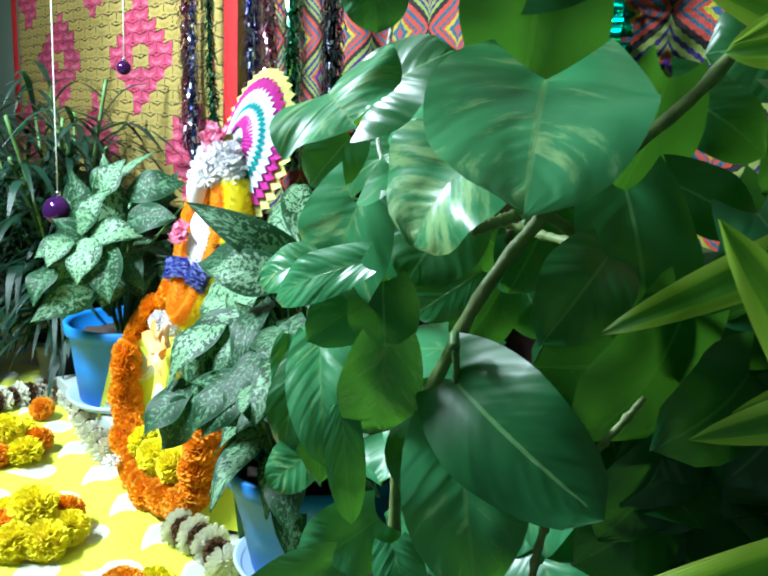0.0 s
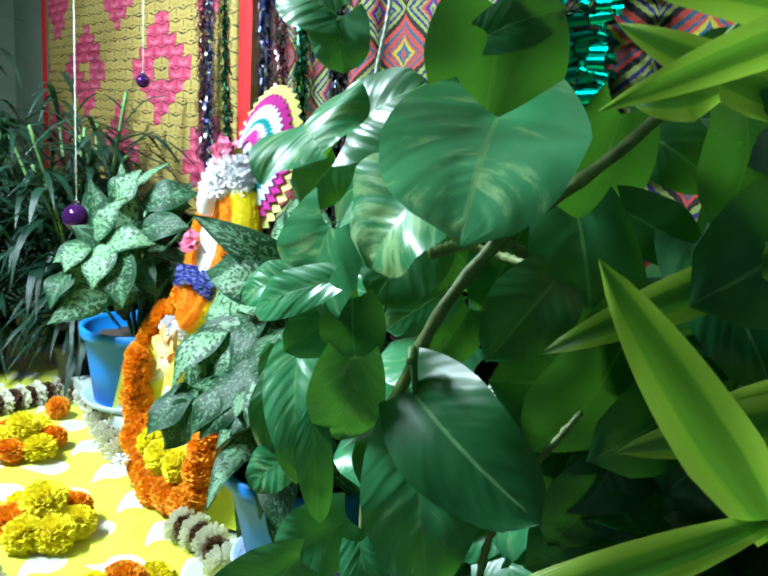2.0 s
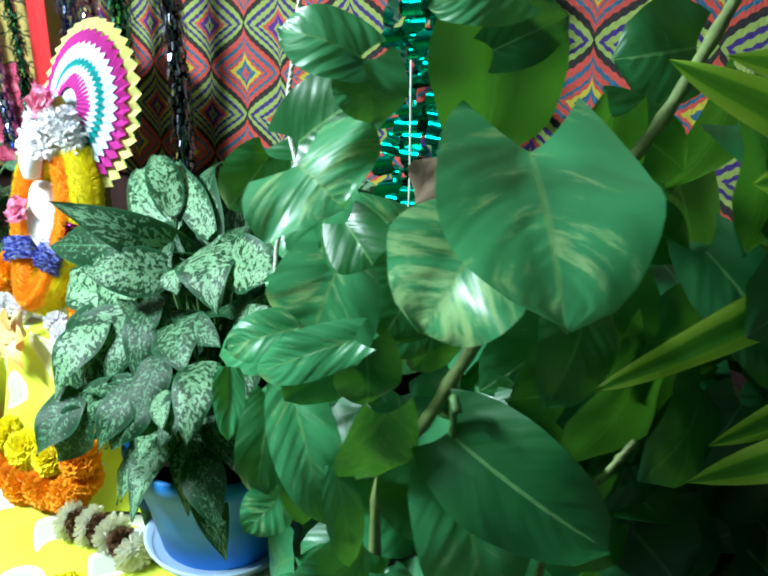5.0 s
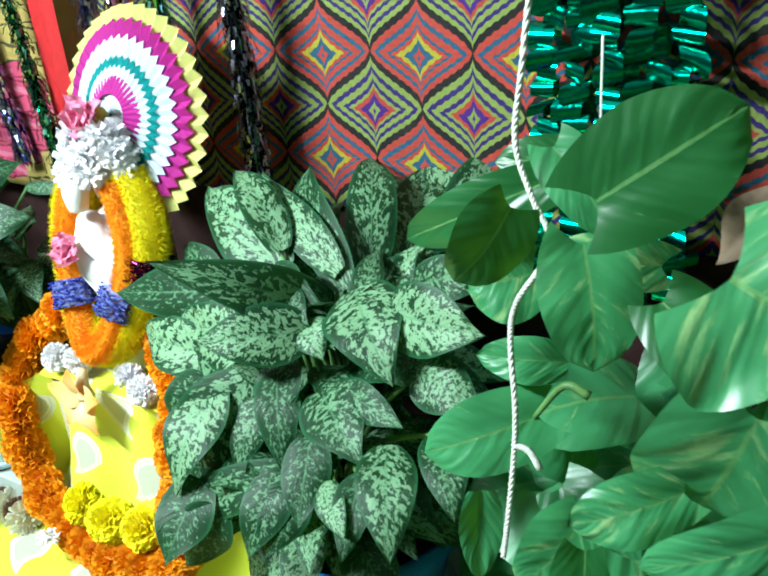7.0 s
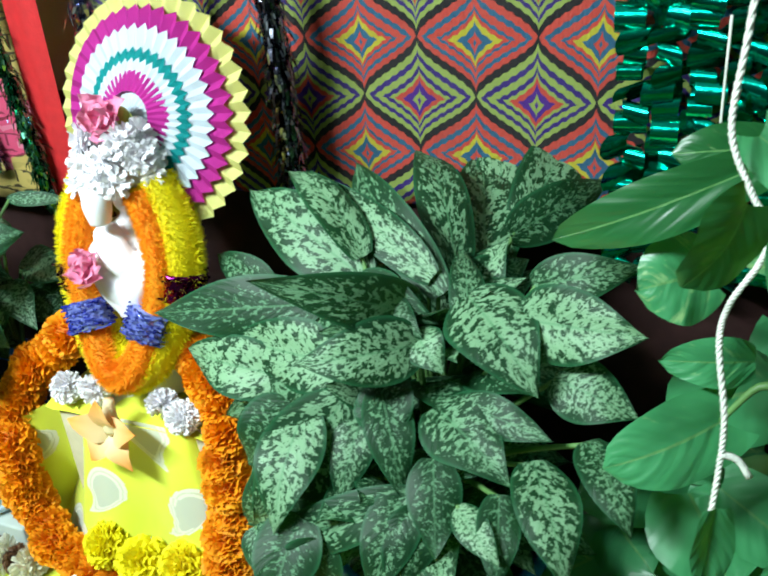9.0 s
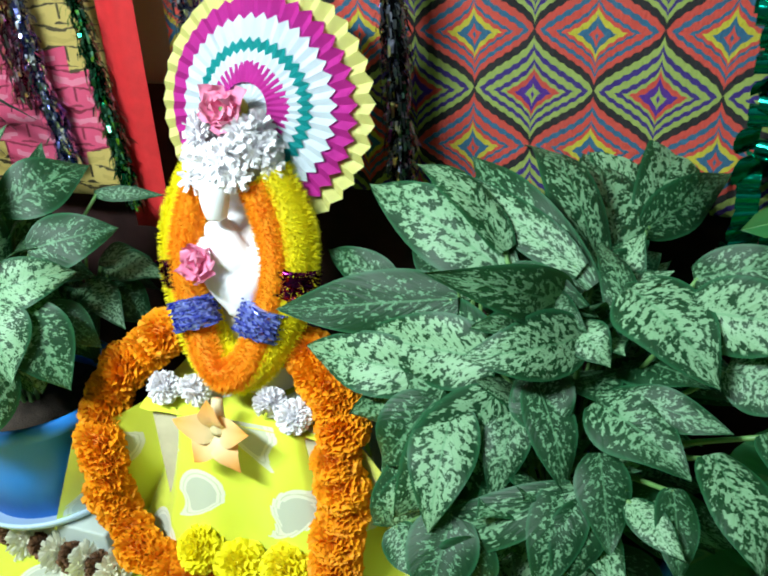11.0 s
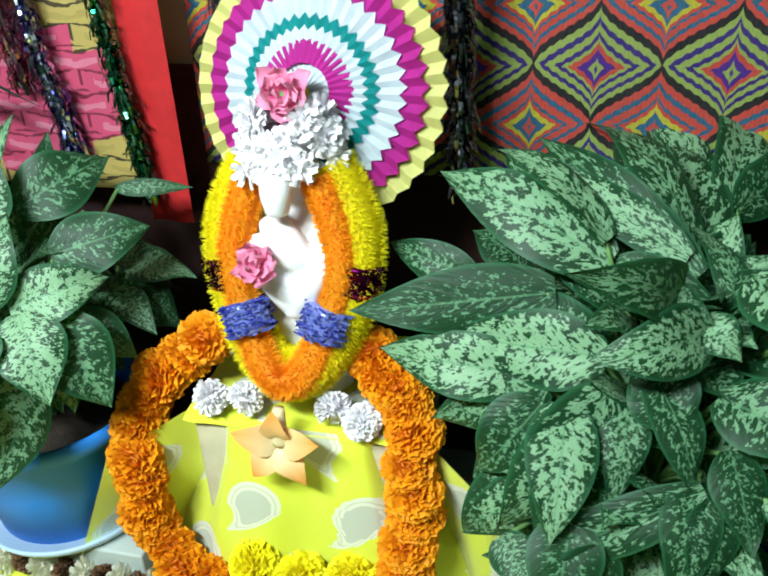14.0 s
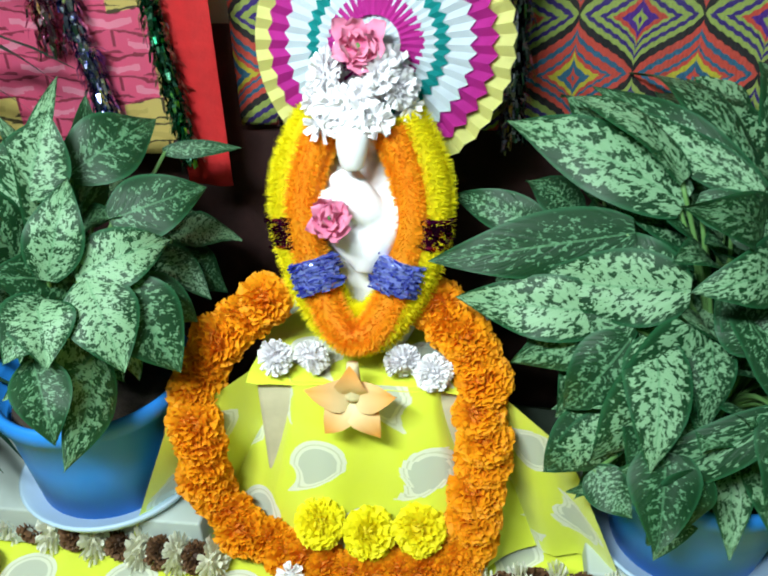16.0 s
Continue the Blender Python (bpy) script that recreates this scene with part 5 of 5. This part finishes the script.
leaf(silver_plant, (0.489, -0.397, 0.533), (0.281, -0.387, 0.388), (-0.254, -0.921, 0.296), 0.055, "ovate", AGLAO, seed=123, stalk_from=(0.46, -0.27, 0.42), sag=0.14, fold=0.32, curl=0.03, wave=0.06)
leaf(silver_plant, (0.507, -0.381, 0.570), (0.528, -0.445, 0.505), (0.280, -0.638, 0.717), 0.055, "ovate", AGLAO, seed=124, stalk_from=(0.46, -0.27, 0.42), sag=0.05, fold=0.12, curl=0, wave=0.06)
leaf(silver_plant, (0.499, -0.399, 0.522), (0.483, -0.456, 0.456), (0.375, -0.747, 0.549), 0.057, "ovate", AGLAO, seed=125, stalk_from=(0.46, -0.27, 0.42), sag=0.1, fold=0.25, curl=0.06, wave=0.06)
leaf(silver_plant, (0.604, -0.386, 0.594), (0.653, -0.471, 0.534), (0.248, -0.457, 0.854), 0.060, "ovate", AGLAO, seed=126, stalk_from=(0.46, -0.27, 0.42), sag=0.14, fold=0.18, curl=0.03, wave=0.06)
leaf(silver_plant, (0.404, -0.430, 0.477), (0.360, -0.458, 0.396), (0.311, -0.938, 0.156), 0.069, "ovate", AGLAO, seed=127, stalk_from=(0.46, -0.27, 0.42), sag=0.05, fold=0.32, curl=0, wave=0.06)
leaf(silver_plant, (0.422, -0.302, 0.689), (0.483, -0.333, 0.674), (-0.128, -0.634, 0.763), 0.043, "ovate", AGLAO, seed=128, stalk_from=(0.46, -0.27, 0.42), sag=0.1, fold=0.12, curl=0.06, wave=0.06)
leaf(silver_plant, (0.469, -0.317, 0.670), (0.509, -0.349, 0.646), (-0.012, -0.605, 0.796), 0.045, "ovate", AGLAO, seed=129, stalk_from=(0.46, -0.27, 0.42), sag=0.14, fold=0.25, curl=0.03, wave=0.06)
leaf(silver_plant, (0.539, -0.408, 0.541), (0.592, -0.454, 0.525), (-0.164, -0.468, 0.868), 0.034, "ovate", AGLAO, seed=130, stalk_from=(0.46, -0.27, 0.42), sag=0.05, fold=0.18, curl=0, wave=0.06)
leaf(silver_plant, (0.394, -0.274, 0.697), (0.491, -0.313, 0.680), (-0.198, -0.746, 0.636), 0.047, "ovate", AGLAO, seed=131, stalk_from=(0.46, -0.27, 0.42), sag=0.1, fold=0.32, curl=0.06, wave=0.06)
leaf(silver_plant, (0.519, -0.293, 0.651), (0.471, -0.166, 0.697), (0.180, -0.273, 0.945), 0.039, "ovate", AGLAO, seed=132, stalk_from=(0.46, -0.27, 0.42), sag=0.14, fold=0.12, curl=0.03, wave=0.06)
leaf(silver_plant, (0.576, -0.395, 0.555), (0.589, -0.459, 0.499), (0.261, -0.615, 0.744), 0.042, "ovate", AGLAO, seed=133, stalk_from=(0.46, -0.27, 0.42), sag=0.05, fold=0.25, curl=0, wave=0.06)
leaf(silver_plant, (0.649, -0.359, 0.607), (0.699, -0.431, 0.570), (0.151, -0.360, 0.921), 0.049, "ovate", AGLAO, seed=134, stalk_from=(0.46, -0.27, 0.42), sag=0.1, fold=0.18, curl=0.06, wave=0.06)
leaf(silver_plant, (0.325, -0.310, 0.582), (0.150, -0.273, 0.571), (-0.212, -0.851, 0.481), 0.073, "ovate", AGLAO, seed=135, stalk_from=(0.46, -0.27, 0.42), sag=0.14, fold=0.32, curl=0.03, wave=0.06)
leaf(silver_plant, (0.337, -0.329, 0.586), (0.216, -0.304, 0.505), (-0.389, -0.869, 0.305), 0.069, "ovate", AGLAO, seed=136, stalk_from=(0.46, -0.27, 0.42), sag=0.05, fold=0.12, curl=0, wave=0.06)
leaf(silver_plant, (0.336, -0.347, 0.577), (0.273, -0.364, 0.489), (-0.074, -0.969, 0.236), 0.076, "ovate", AGLAO, seed=137, stalk_from=(0.46, -0.27, 0.42), sag=0.1, fold=0.25, curl=0.06, wave=0.06)
leaf(silver_plant, (0.357, -0.353, 0.582), (0.354, -0.448, 0.487), (0.119, -0.703, 0.701), 0.072, "ovate", AGLAO, seed=138, stalk_from=(0.46, -0.27, 0.42), sag=0.14, fold=0.18, curl=0.03, wave=0.06)
leaf(silver_plant, (0.371, -0.417, 0.493), (0.362, -0.488, 0.420), (0.134, -0.721, 0.680), 0.075, "ovate", AGLAO, seed=139, stalk_from=(0.46, -0.27, 0.42), sag=0.05, fold=0.32, curl=0, wave=0.06)
leaf(silver_plant, (0.328, -0.358, 0.484), (0.257, -0.364, 0.397), (-0.260, -0.927, 0.270), 0.074, "ovate", AGLAO, seed=140, stalk_from=(0.46, -0.27, 0.42), sag=0.1, fold=0.12, curl=0.06, wave=0.06)
leaf(silver_plant, (0.391, -0.298, 0.605), (0.285, -0.227, 0.631), (-0.427, -0.796, 0.428), 0.077, "ovate", AGLAO, seed=141, stalk_from=(0.46, -0.27, 0.42), sag=0.14, fold=0.25, curl=0.03, wave=0.06)
leaf(silver_plant, (0.463, -0.368, 0.587), (0.418, -0.317, 0.624), (-0.202, -0.677, 0.707), 0.070, "ovate", AGLAO, seed=142, stalk_from=(0.46, -0.27, 0.42), sag=0.05, fold=0.18, curl=0, wave=0.06)
leaf(silver_plant, (0.251, -0.208, 0.631), (0.139, -0.166, 0.650), (-0.229, -0.835, 0.501), 0.051, "ovate", AGLAO, seed=143, stalk_from=(0.46, -0.27, 0.42), sag=0.1, fold=0.32, curl=0.06, wave=0.06)
leaf(silver_plant, (0.367, -0.211, 0.674), (0.268, -0.126, 0.759), (-0.075, -0.748, 0.659), 0.069, "ovate", AGLAO, seed=144, stalk_from=(0.46, -0.27, 0.42), sag=0.14, fold=0.12, curl=0.03, wave=0.06)
leaf(silver_plant, (0.304, -0.408, 0.448), (0.344, -0.444, 0.418), (-0.136, -0.715, 0.686), 0.049, "ovate", AGLAO, seed=145, stalk_from=(0.46, -0.27, 0.42), sag=0.05, fold=0.25, curl=0, wave=0.06)
leaf(silver_plant, (0.395, -0.188, 0.666), (0.345, -0.057, 0.707), (-0.170, -0.355, 0.919), 0.046, "ovate", AGLAO, seed=146, stalk_from=(0.46, -0.27, 0.42), sag=0.1, fold=0.18, curl=0.06, wave=0.06)
leaf(silver_plant, (0.467, -0.207, 0.645), (0.541, -0.128, 0.670), (0.478, -0.638, 0.604), 0.059, "ovate", AGLAO, seed=147, stalk_from=(0.46, -0.27, 0.42), sag=0.14, fold=0.32, curl=0.03, wave=0.06)
leaf(silver_plant, (0.452, -0.357, 0.598), (0.421, -0.328, 0.620), (-0.071, -0.647, 0.759), 0.054, "ovate", AGLAO, seed=148, stalk_from=(0.46, -0.27, 0.42), sag=0.05, fold=0.12, curl=0, wave=0.06)
leaf(silver_plant, (0.366, -0.333, 0.551), (0.342, -0.417, 0.458), (0.191, -0.753, 0.630), 0.072, "ovate", AGLAO, seed=149, stalk_from=(0.46, -0.27, 0.42), sag=0.1, fold=0.25, curl=0.06, wave=0.06)
leaf(silver_plant, (0.416, -0.329, 0.579), (0.407, -0.401, 0.500), (0.196, -0.735, 0.650), 0.051, "ovate", AGLAO, seed=150, stalk_from=(0.46, -0.27, 0.42), sag=0.14, fold=0.18, curl=0.03, wave=0.06)
leaf(silver_plant, (0.331, -0.297, 0.545), (0.271, -0.317, 0.454), (0.013, -0.978, 0.208), 0.074, "ovate", AGLAO, seed=151, stalk_from=(0.46, -0.27, 0.42), sag=0.05, fold=0.32, curl=0, wave=0.06)
leaf(silver_plant, (0.341, -0.372, 0.495), (0.260, -0.356, 0.393), (-0.417, -0.887, 0.197), 0.057, "ovate", AGLAO, seed=152, stalk_from=(0.46, -0.27, 0.42), sag=0.1, fold=0.12, curl=0.06, wave=0.06)
leaf(silver_plant, (0.480, -0.389, 0.532), (0.466, -0.463, 0.452), (0.177, -0.738, 0.651), 0.059, "ovate", AGLAO, seed=153, stalk_from=(0.46, -0.27, 0.42), sag=0.14, fold=0.25, curl=0.03, wave=0.06)

# leaves of the silver plant before the mat
leaf(silver_plant_2, (-0.250, -0.265, 0.651), (-0.153, -0.196, 0.664), (0.418, -0.812, 0.659), 0.082, "lance", AGLAO, seed=100, stalk_from=(-0.35, -0.27, 0.42), sag=0.07, fold=0.20)
leaf(silver_plant_2, (-0.298, -0.246, 0.698), (-0.230, -0.135, 0.726), (0.460, -0.819, 0.593), 0.087, "lance", AGLAO, seed=101, stalk_from=(-0.35, -0.27, 0.42), sag=0.12, fold=0.32)
leaf(silver_plant_2, (-0.267, -0.337, 0.615), (-0.184, -0.257, 0.623), (0.452, -0.766, 0.707), 0.075, "lance", AGLAO, seed=102, stalk_from=(-0.35, -0.27, 0.42), sag=0.17, fold=0.44)
leaf(silver_plant_2, (-0.229, -0.319, 0.603), (-0.166, -0.337, 0.490), (0.424, -0.735, 0.779), 0.093, "lance", AGLAO, seed=103, stalk_from=(-0.35, -0.27, 0.42), sag=0.07, fold=0.56)
leaf(silver_plant_2, (-0.252, -0.340, 0.615), (-0.206, -0.388, 0.526), (0.467, -0.717, 0.768), 0.087, "lance", AGLAO, seed=104, stalk_from=(-0.35, -0.27, 0.42), sag=0.12, fold=0.20)
leaf(silver_plant_2, (-0.292, -0.352, 0.619), (-0.275, -0.287, 0.714), (0.514, -0.751, 0.664), 0.067, "lance", AGLAO, seed=105, stalk_from=(-0.35, -0.27, 0.42), sag=0.17, fold=0.32)
leaf(silver_plant_2, (-0.322, -0.304, 0.693), (-0.305, -0.243, 0.774), (0.531, -0.777, 0.589), 0.083, "lance", AGLAO, seed=106, stalk_from=(-0.35, -0.27, 0.42), sag=0.07, fold=0.44)
leaf(silver_plant_2, (-0.299, -0.406, 0.550), (-0.265, -0.459, 0.478), (0.515, -0.640, 0.820), 0.067, "lance", AGLAO, seed=107, stalk_from=(-0.35, -0.27, 0.42), sag=0.12, fold=0.56)
leaf(silver_plant_2, (-0.232, -0.273, 0.575), (-0.165, -0.265, 0.513), (0.407, -0.759, 0.759), 0.056, "lance", AGLAO, seed=108, stalk_from=(-0.35, -0.27, 0.42), sag=0.17, fold=0.20)
leaf(silver_plant_2, (-0.224, -0.147, 0.688), (-0.132, -0.110, 0.680), (0.371, -0.856, 0.610), 0.025, "lance", AGLAO, seed=109, stalk_from=(-0.35, -0.27, 0.42), sag=0.07, fold=0.32)
leaf(silver_plant_2, (-0.291, -0.363, 0.601), (-0.307, -0.442, 0.570), (0.537, -0.677, 0.753), 0.073, "lance", AGLAO, seed=110, stalk_from=(-0.35, -0.27, 0.42), sag=0.12, fold=0.44)
leaf(silver_plant_2, (-0.300, -0.368, 0.603), (-0.270, -0.426, 0.554), (0.523, -0.683, 0.760), 0.077, "lance", AGLAO, seed=111, stalk_from=(-0.35, -0.27, 0.42), sag=0.17, fold=0.56)
leaf(silver_plant_2, (-0.303, -0.210, 0.701), (-0.265, -0.142, 0.693), (0.468, -0.812, 0.598), 0.070, "lance", AGLAO, seed=112, stalk_from=(-0.35, -0.27, 0.42), sag=0.07, fold=0.20)
leaf(silver_plant_2, (-0.343, -0.279, 0.692), (-0.328, -0.166, 0.790), (0.527, -0.789, 0.566), 0.030, "lance", AGLAO, seed=113, stalk_from=(-0.35, -0.27, 0.42), sag=0.12, fold=0.32)
leaf(silver_plant_2, (-0.313, -0.275, 0.589), (-0.347, -0.277, 0.785), (0.937, -0.333, 0.358), 0.082, "lance", AGLAO, seed=114, stalk_from=(-0.35, -0.27, 0.42), sag=0.10, fold=0.3)
leaf(silver_plant_2, (-0.290, -0.279, 0.571), (-0.339, -0.394, 0.647), (0.940, -0.305, 0.401), 0.094, "lance", AGLAO, seed=115, stalk_from=(-0.35, -0.27, 0.42), sag=0.10, fold=0.3)
leaf(silver_plant_2, (-0.290, -0.291, 0.550), (-0.314, -0.452, 0.530), (0.939, -0.289, 0.438), 0.080, "lance", AGLAO, seed=116, stalk_from=(-0.35, -0.27, 0.42), sag=0.10, fold=0.3)
leaf(silver_plant_2, (-0.274, -0.329, 0.513), (-0.257, -0.468, 0.449), (0.934, -0.278, 0.472), 0.081, "lance", AGLAO, seed=117, stalk_from=(-0.35, -0.27, 0.42), sag=0.10, fold=0.3)
leaf(silver_plant_2, (-0.283, -0.283, 0.529), (-0.222, -0.334, 0.471), (0.922, -0.325, 0.461), 0.079, "lance", AGLAO, seed=118, stalk_from=(-0.35, -0.27, 0.42), sag=0.10, fold=0.3)
leaf(silver_plant_2, (-0.272, -0.243, 0.549), (-0.209, -0.238, 0.472), (0.911, -0.359, 0.455), 0.080, "lance", AGLAO, seed=119, stalk_from=(-0.35, -0.27, 0.42), sag=0.10, fold=0.3)
leaf(silver_plant_2, (-0.331, -0.229, 0.605), (-0.331, -0.110, 0.746), (0.918, -0.380, 0.362), 0.076, "lance", AGLAO, seed=120, stalk_from=(-0.35, -0.27, 0.42), sag=0.10, fold=0.3)
leaf(silver_plant_2, (-0.334, -0.326, 0.611), (-0.384, -0.335, 0.746), (0.946, -0.303, 0.362), 0.075, "lance", AGLAO, seed=121, stalk_from=(-0.35, -0.27, 0.42), sag=0.10, fold=0.3)


# inner leaves that fill the two silver plants
def fill_plant(plant, centre, count, reach, seed, low=-0.35):
    rng = random.Random(seed)
    c = Vector(centre)
    for k in range(count):
        a = k * 2.4 + rng.uniform(-0.3, 0.3)
        e = rng.uniform(low, 1.1)
        d = Vector((math.cos(a) * math.cos(e), math.sin(a) * math.cos(e) * 0.85, math.sin(e)))
        b = c + d * reach * rng.uniform(0.25, 0.4)
        t = c + d * reach * rng.uniform(0.8, 1.05) + Vector((0, 0, -0.03))
        leaf(plant, b, t, Vector((0, -0.4, 1)) + d * 0.4, rng.uniform(0.055, 0.075), "lance", AGLAO, stalk_from=c - Vector((0, 0, 0.16)), seed=seed * 100 + k, sag=0.12, fold=rng.uniform(0.2, 0.5), nv=10, nu=6)


fill_plant(silver_plant, (0.465, -0.23, 0.57), 34, 0.20, 41, -0.2)
fill_plant(silver_plant, (0.455, -0.27, 0.47), 22, 0.20, 43, -0.6)
fill_plant(silver_plant, (0.46, -0.31, 0.45), 28, 0.20, 45, -0.9)
fill_plant(silver_plant, (0.34, -0.15, 0.57), 22, 0.17, 47, -0.6)
fill_plant(silver_plant_2, (-0.29, -0.15, 0.56), 14, 0.15, 48, -0.6)
fill_plant(silver_plant_2, (-0.36, -0.22, 0.57), 24, 0.17, 42)
fill_plant(silver_plant_2, (-0.35, -0.24, 0.48), 12, 0.17, 44, -0.3)


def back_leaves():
    """The vine's further leaves, behind and below those in the light, their green darkened for shade."""
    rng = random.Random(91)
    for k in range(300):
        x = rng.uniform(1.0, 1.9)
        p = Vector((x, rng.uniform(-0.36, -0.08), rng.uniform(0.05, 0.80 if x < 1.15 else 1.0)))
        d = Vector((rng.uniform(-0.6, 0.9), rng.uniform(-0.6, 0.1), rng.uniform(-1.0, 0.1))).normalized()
        leaf(vine, p, p + d * rng.uniform(0.09, 0.14), (rng.uniform(0.3, 1.1), -0.6, rng.uniform(0.0, 0.5)), rng.uniform(0.08, 0.12), "heart", VINE_SHADED, seed=900 + k, lobes=0.12, nu=6, nv=8)


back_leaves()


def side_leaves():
    """The vine's thicket between the stem and the dracaena, its green darkened for shade."""
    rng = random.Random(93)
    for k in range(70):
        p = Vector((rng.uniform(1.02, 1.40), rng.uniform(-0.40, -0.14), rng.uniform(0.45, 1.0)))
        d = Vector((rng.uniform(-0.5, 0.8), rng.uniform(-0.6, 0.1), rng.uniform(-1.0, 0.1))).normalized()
        leaf(vine, p, p + d * rng.uniform(0.08, 0.13), (rng.uniform(0.6, 1.2), rng.uniform(-0.7, -0.2), rng.uniform(-0.1, 0.3)), rng.uniform(0.07, 0.11), "heart", VINE_SHADED, seed=1500 + k, lobes=0.18, nu=6, nv=8)


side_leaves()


def low_leaves():
    """Shaded vine leaves between the blue pot and the tall pot."""
    rng = random.Random(92)
    for k in range(60):
        p = Vector((rng.uniform(0.66, 1.0), rng.uniform(-0.34, -0.08), rng.uniform(0.20, 0.62)))
        d = Vector((rng.uniform(-0.7, 0.7), rng.uniform(-0.8, 0.1), rng.uniform(-1.0, 0.3))).normalized()
        leaf(vine, p, p + d * rng.uniform(0.08, 0.13), (rng.uniform(-0.4, 0.4), -0.8, 0.7), rng.uniform(0.07, 0.11), "heart", POTHOS, seed=1200 + k, lobes=0.12, nu=6, nv=8)


low_leaves()


def grassy_plant(gx, gy, seed, shoots, tall):
    """A tall dark plant of narrow drooping leaves, made of several shoots."""
    rng = random.Random(seed)
    g = root("grassy_plant", (gx, gy, 0.25), "tall dark green plant of narrow drooping leaves", "plant")
    for s in range(shoots):
        base = Vector((gx + rng.uniform(-0.06, 0.06), gy + rng.uniform(-0.05, 0.05), 0.26))
        top = base + Vector((rng.uniform(-0.30, 0.16), rng.uniform(-0.22, 0.14), rng.uniform(0.22, tall)))
        part("stem", tube(bmesh.new(), [base, base.lerp(top, 0.5) + Vector((0, 0, 0.05)), top], 0.005, 6, 12), STALK, g)
        for k in range(26):
            f = rng.uniform(0.05, 1.0)
            p = base.lerp(top, f) + Vector((0, 0, 0.05 * math.sin(3.14 * f)))
            a = k * 2.4 + rng.uniform(-0.4, 0.4)
            out = Vector((math.cos(a), math.sin(a), rng.uniform(-0.9, 0.5)))
            leaf(g, p, p + out.normalized() * rng.uniform(0.15, 0.26), Vector((0, 0, 1)) - out * 0.2, rng.uniform(0.014, 0.024), "strap", STRAP, seed=s * 50 + k, sag=0.22, fold=0.4, nu=2, nv=8)


grassy_plant(-0.70, -0.24, 77, 24, 0.70)
grassy_plant(-0.98, -0.50, 78, 36, 1.25)


# dried leaves and a scrap of foil among the vine
def dried(at, tip, seed):
    ob = mesh_object("dried_leaf", leaf_mesh(at, tip, (0.2, -0.6, 0.6), 0.05, "oval", 0.25, 0.7, 0.25, 8, 12, seed), plain("dry_leaf_%d" % seed, (0.22, 0.15, 0.10), 0.8, 0, 0.4, 30, 0.6))
    return tagged(ob, "curled brown dried leaf caught among the vine", "leaf", "dried leaves")


dried((0.93, -0.34, 0.87), (0.88, -0.36, 0.82), 1)
dried((0.95, -0.33, 0.84), (0.93, -0.37, 0.78), 2)
dried((0.90, -0.33, 0.80), (0.95, -0.35, 0.80), 3)
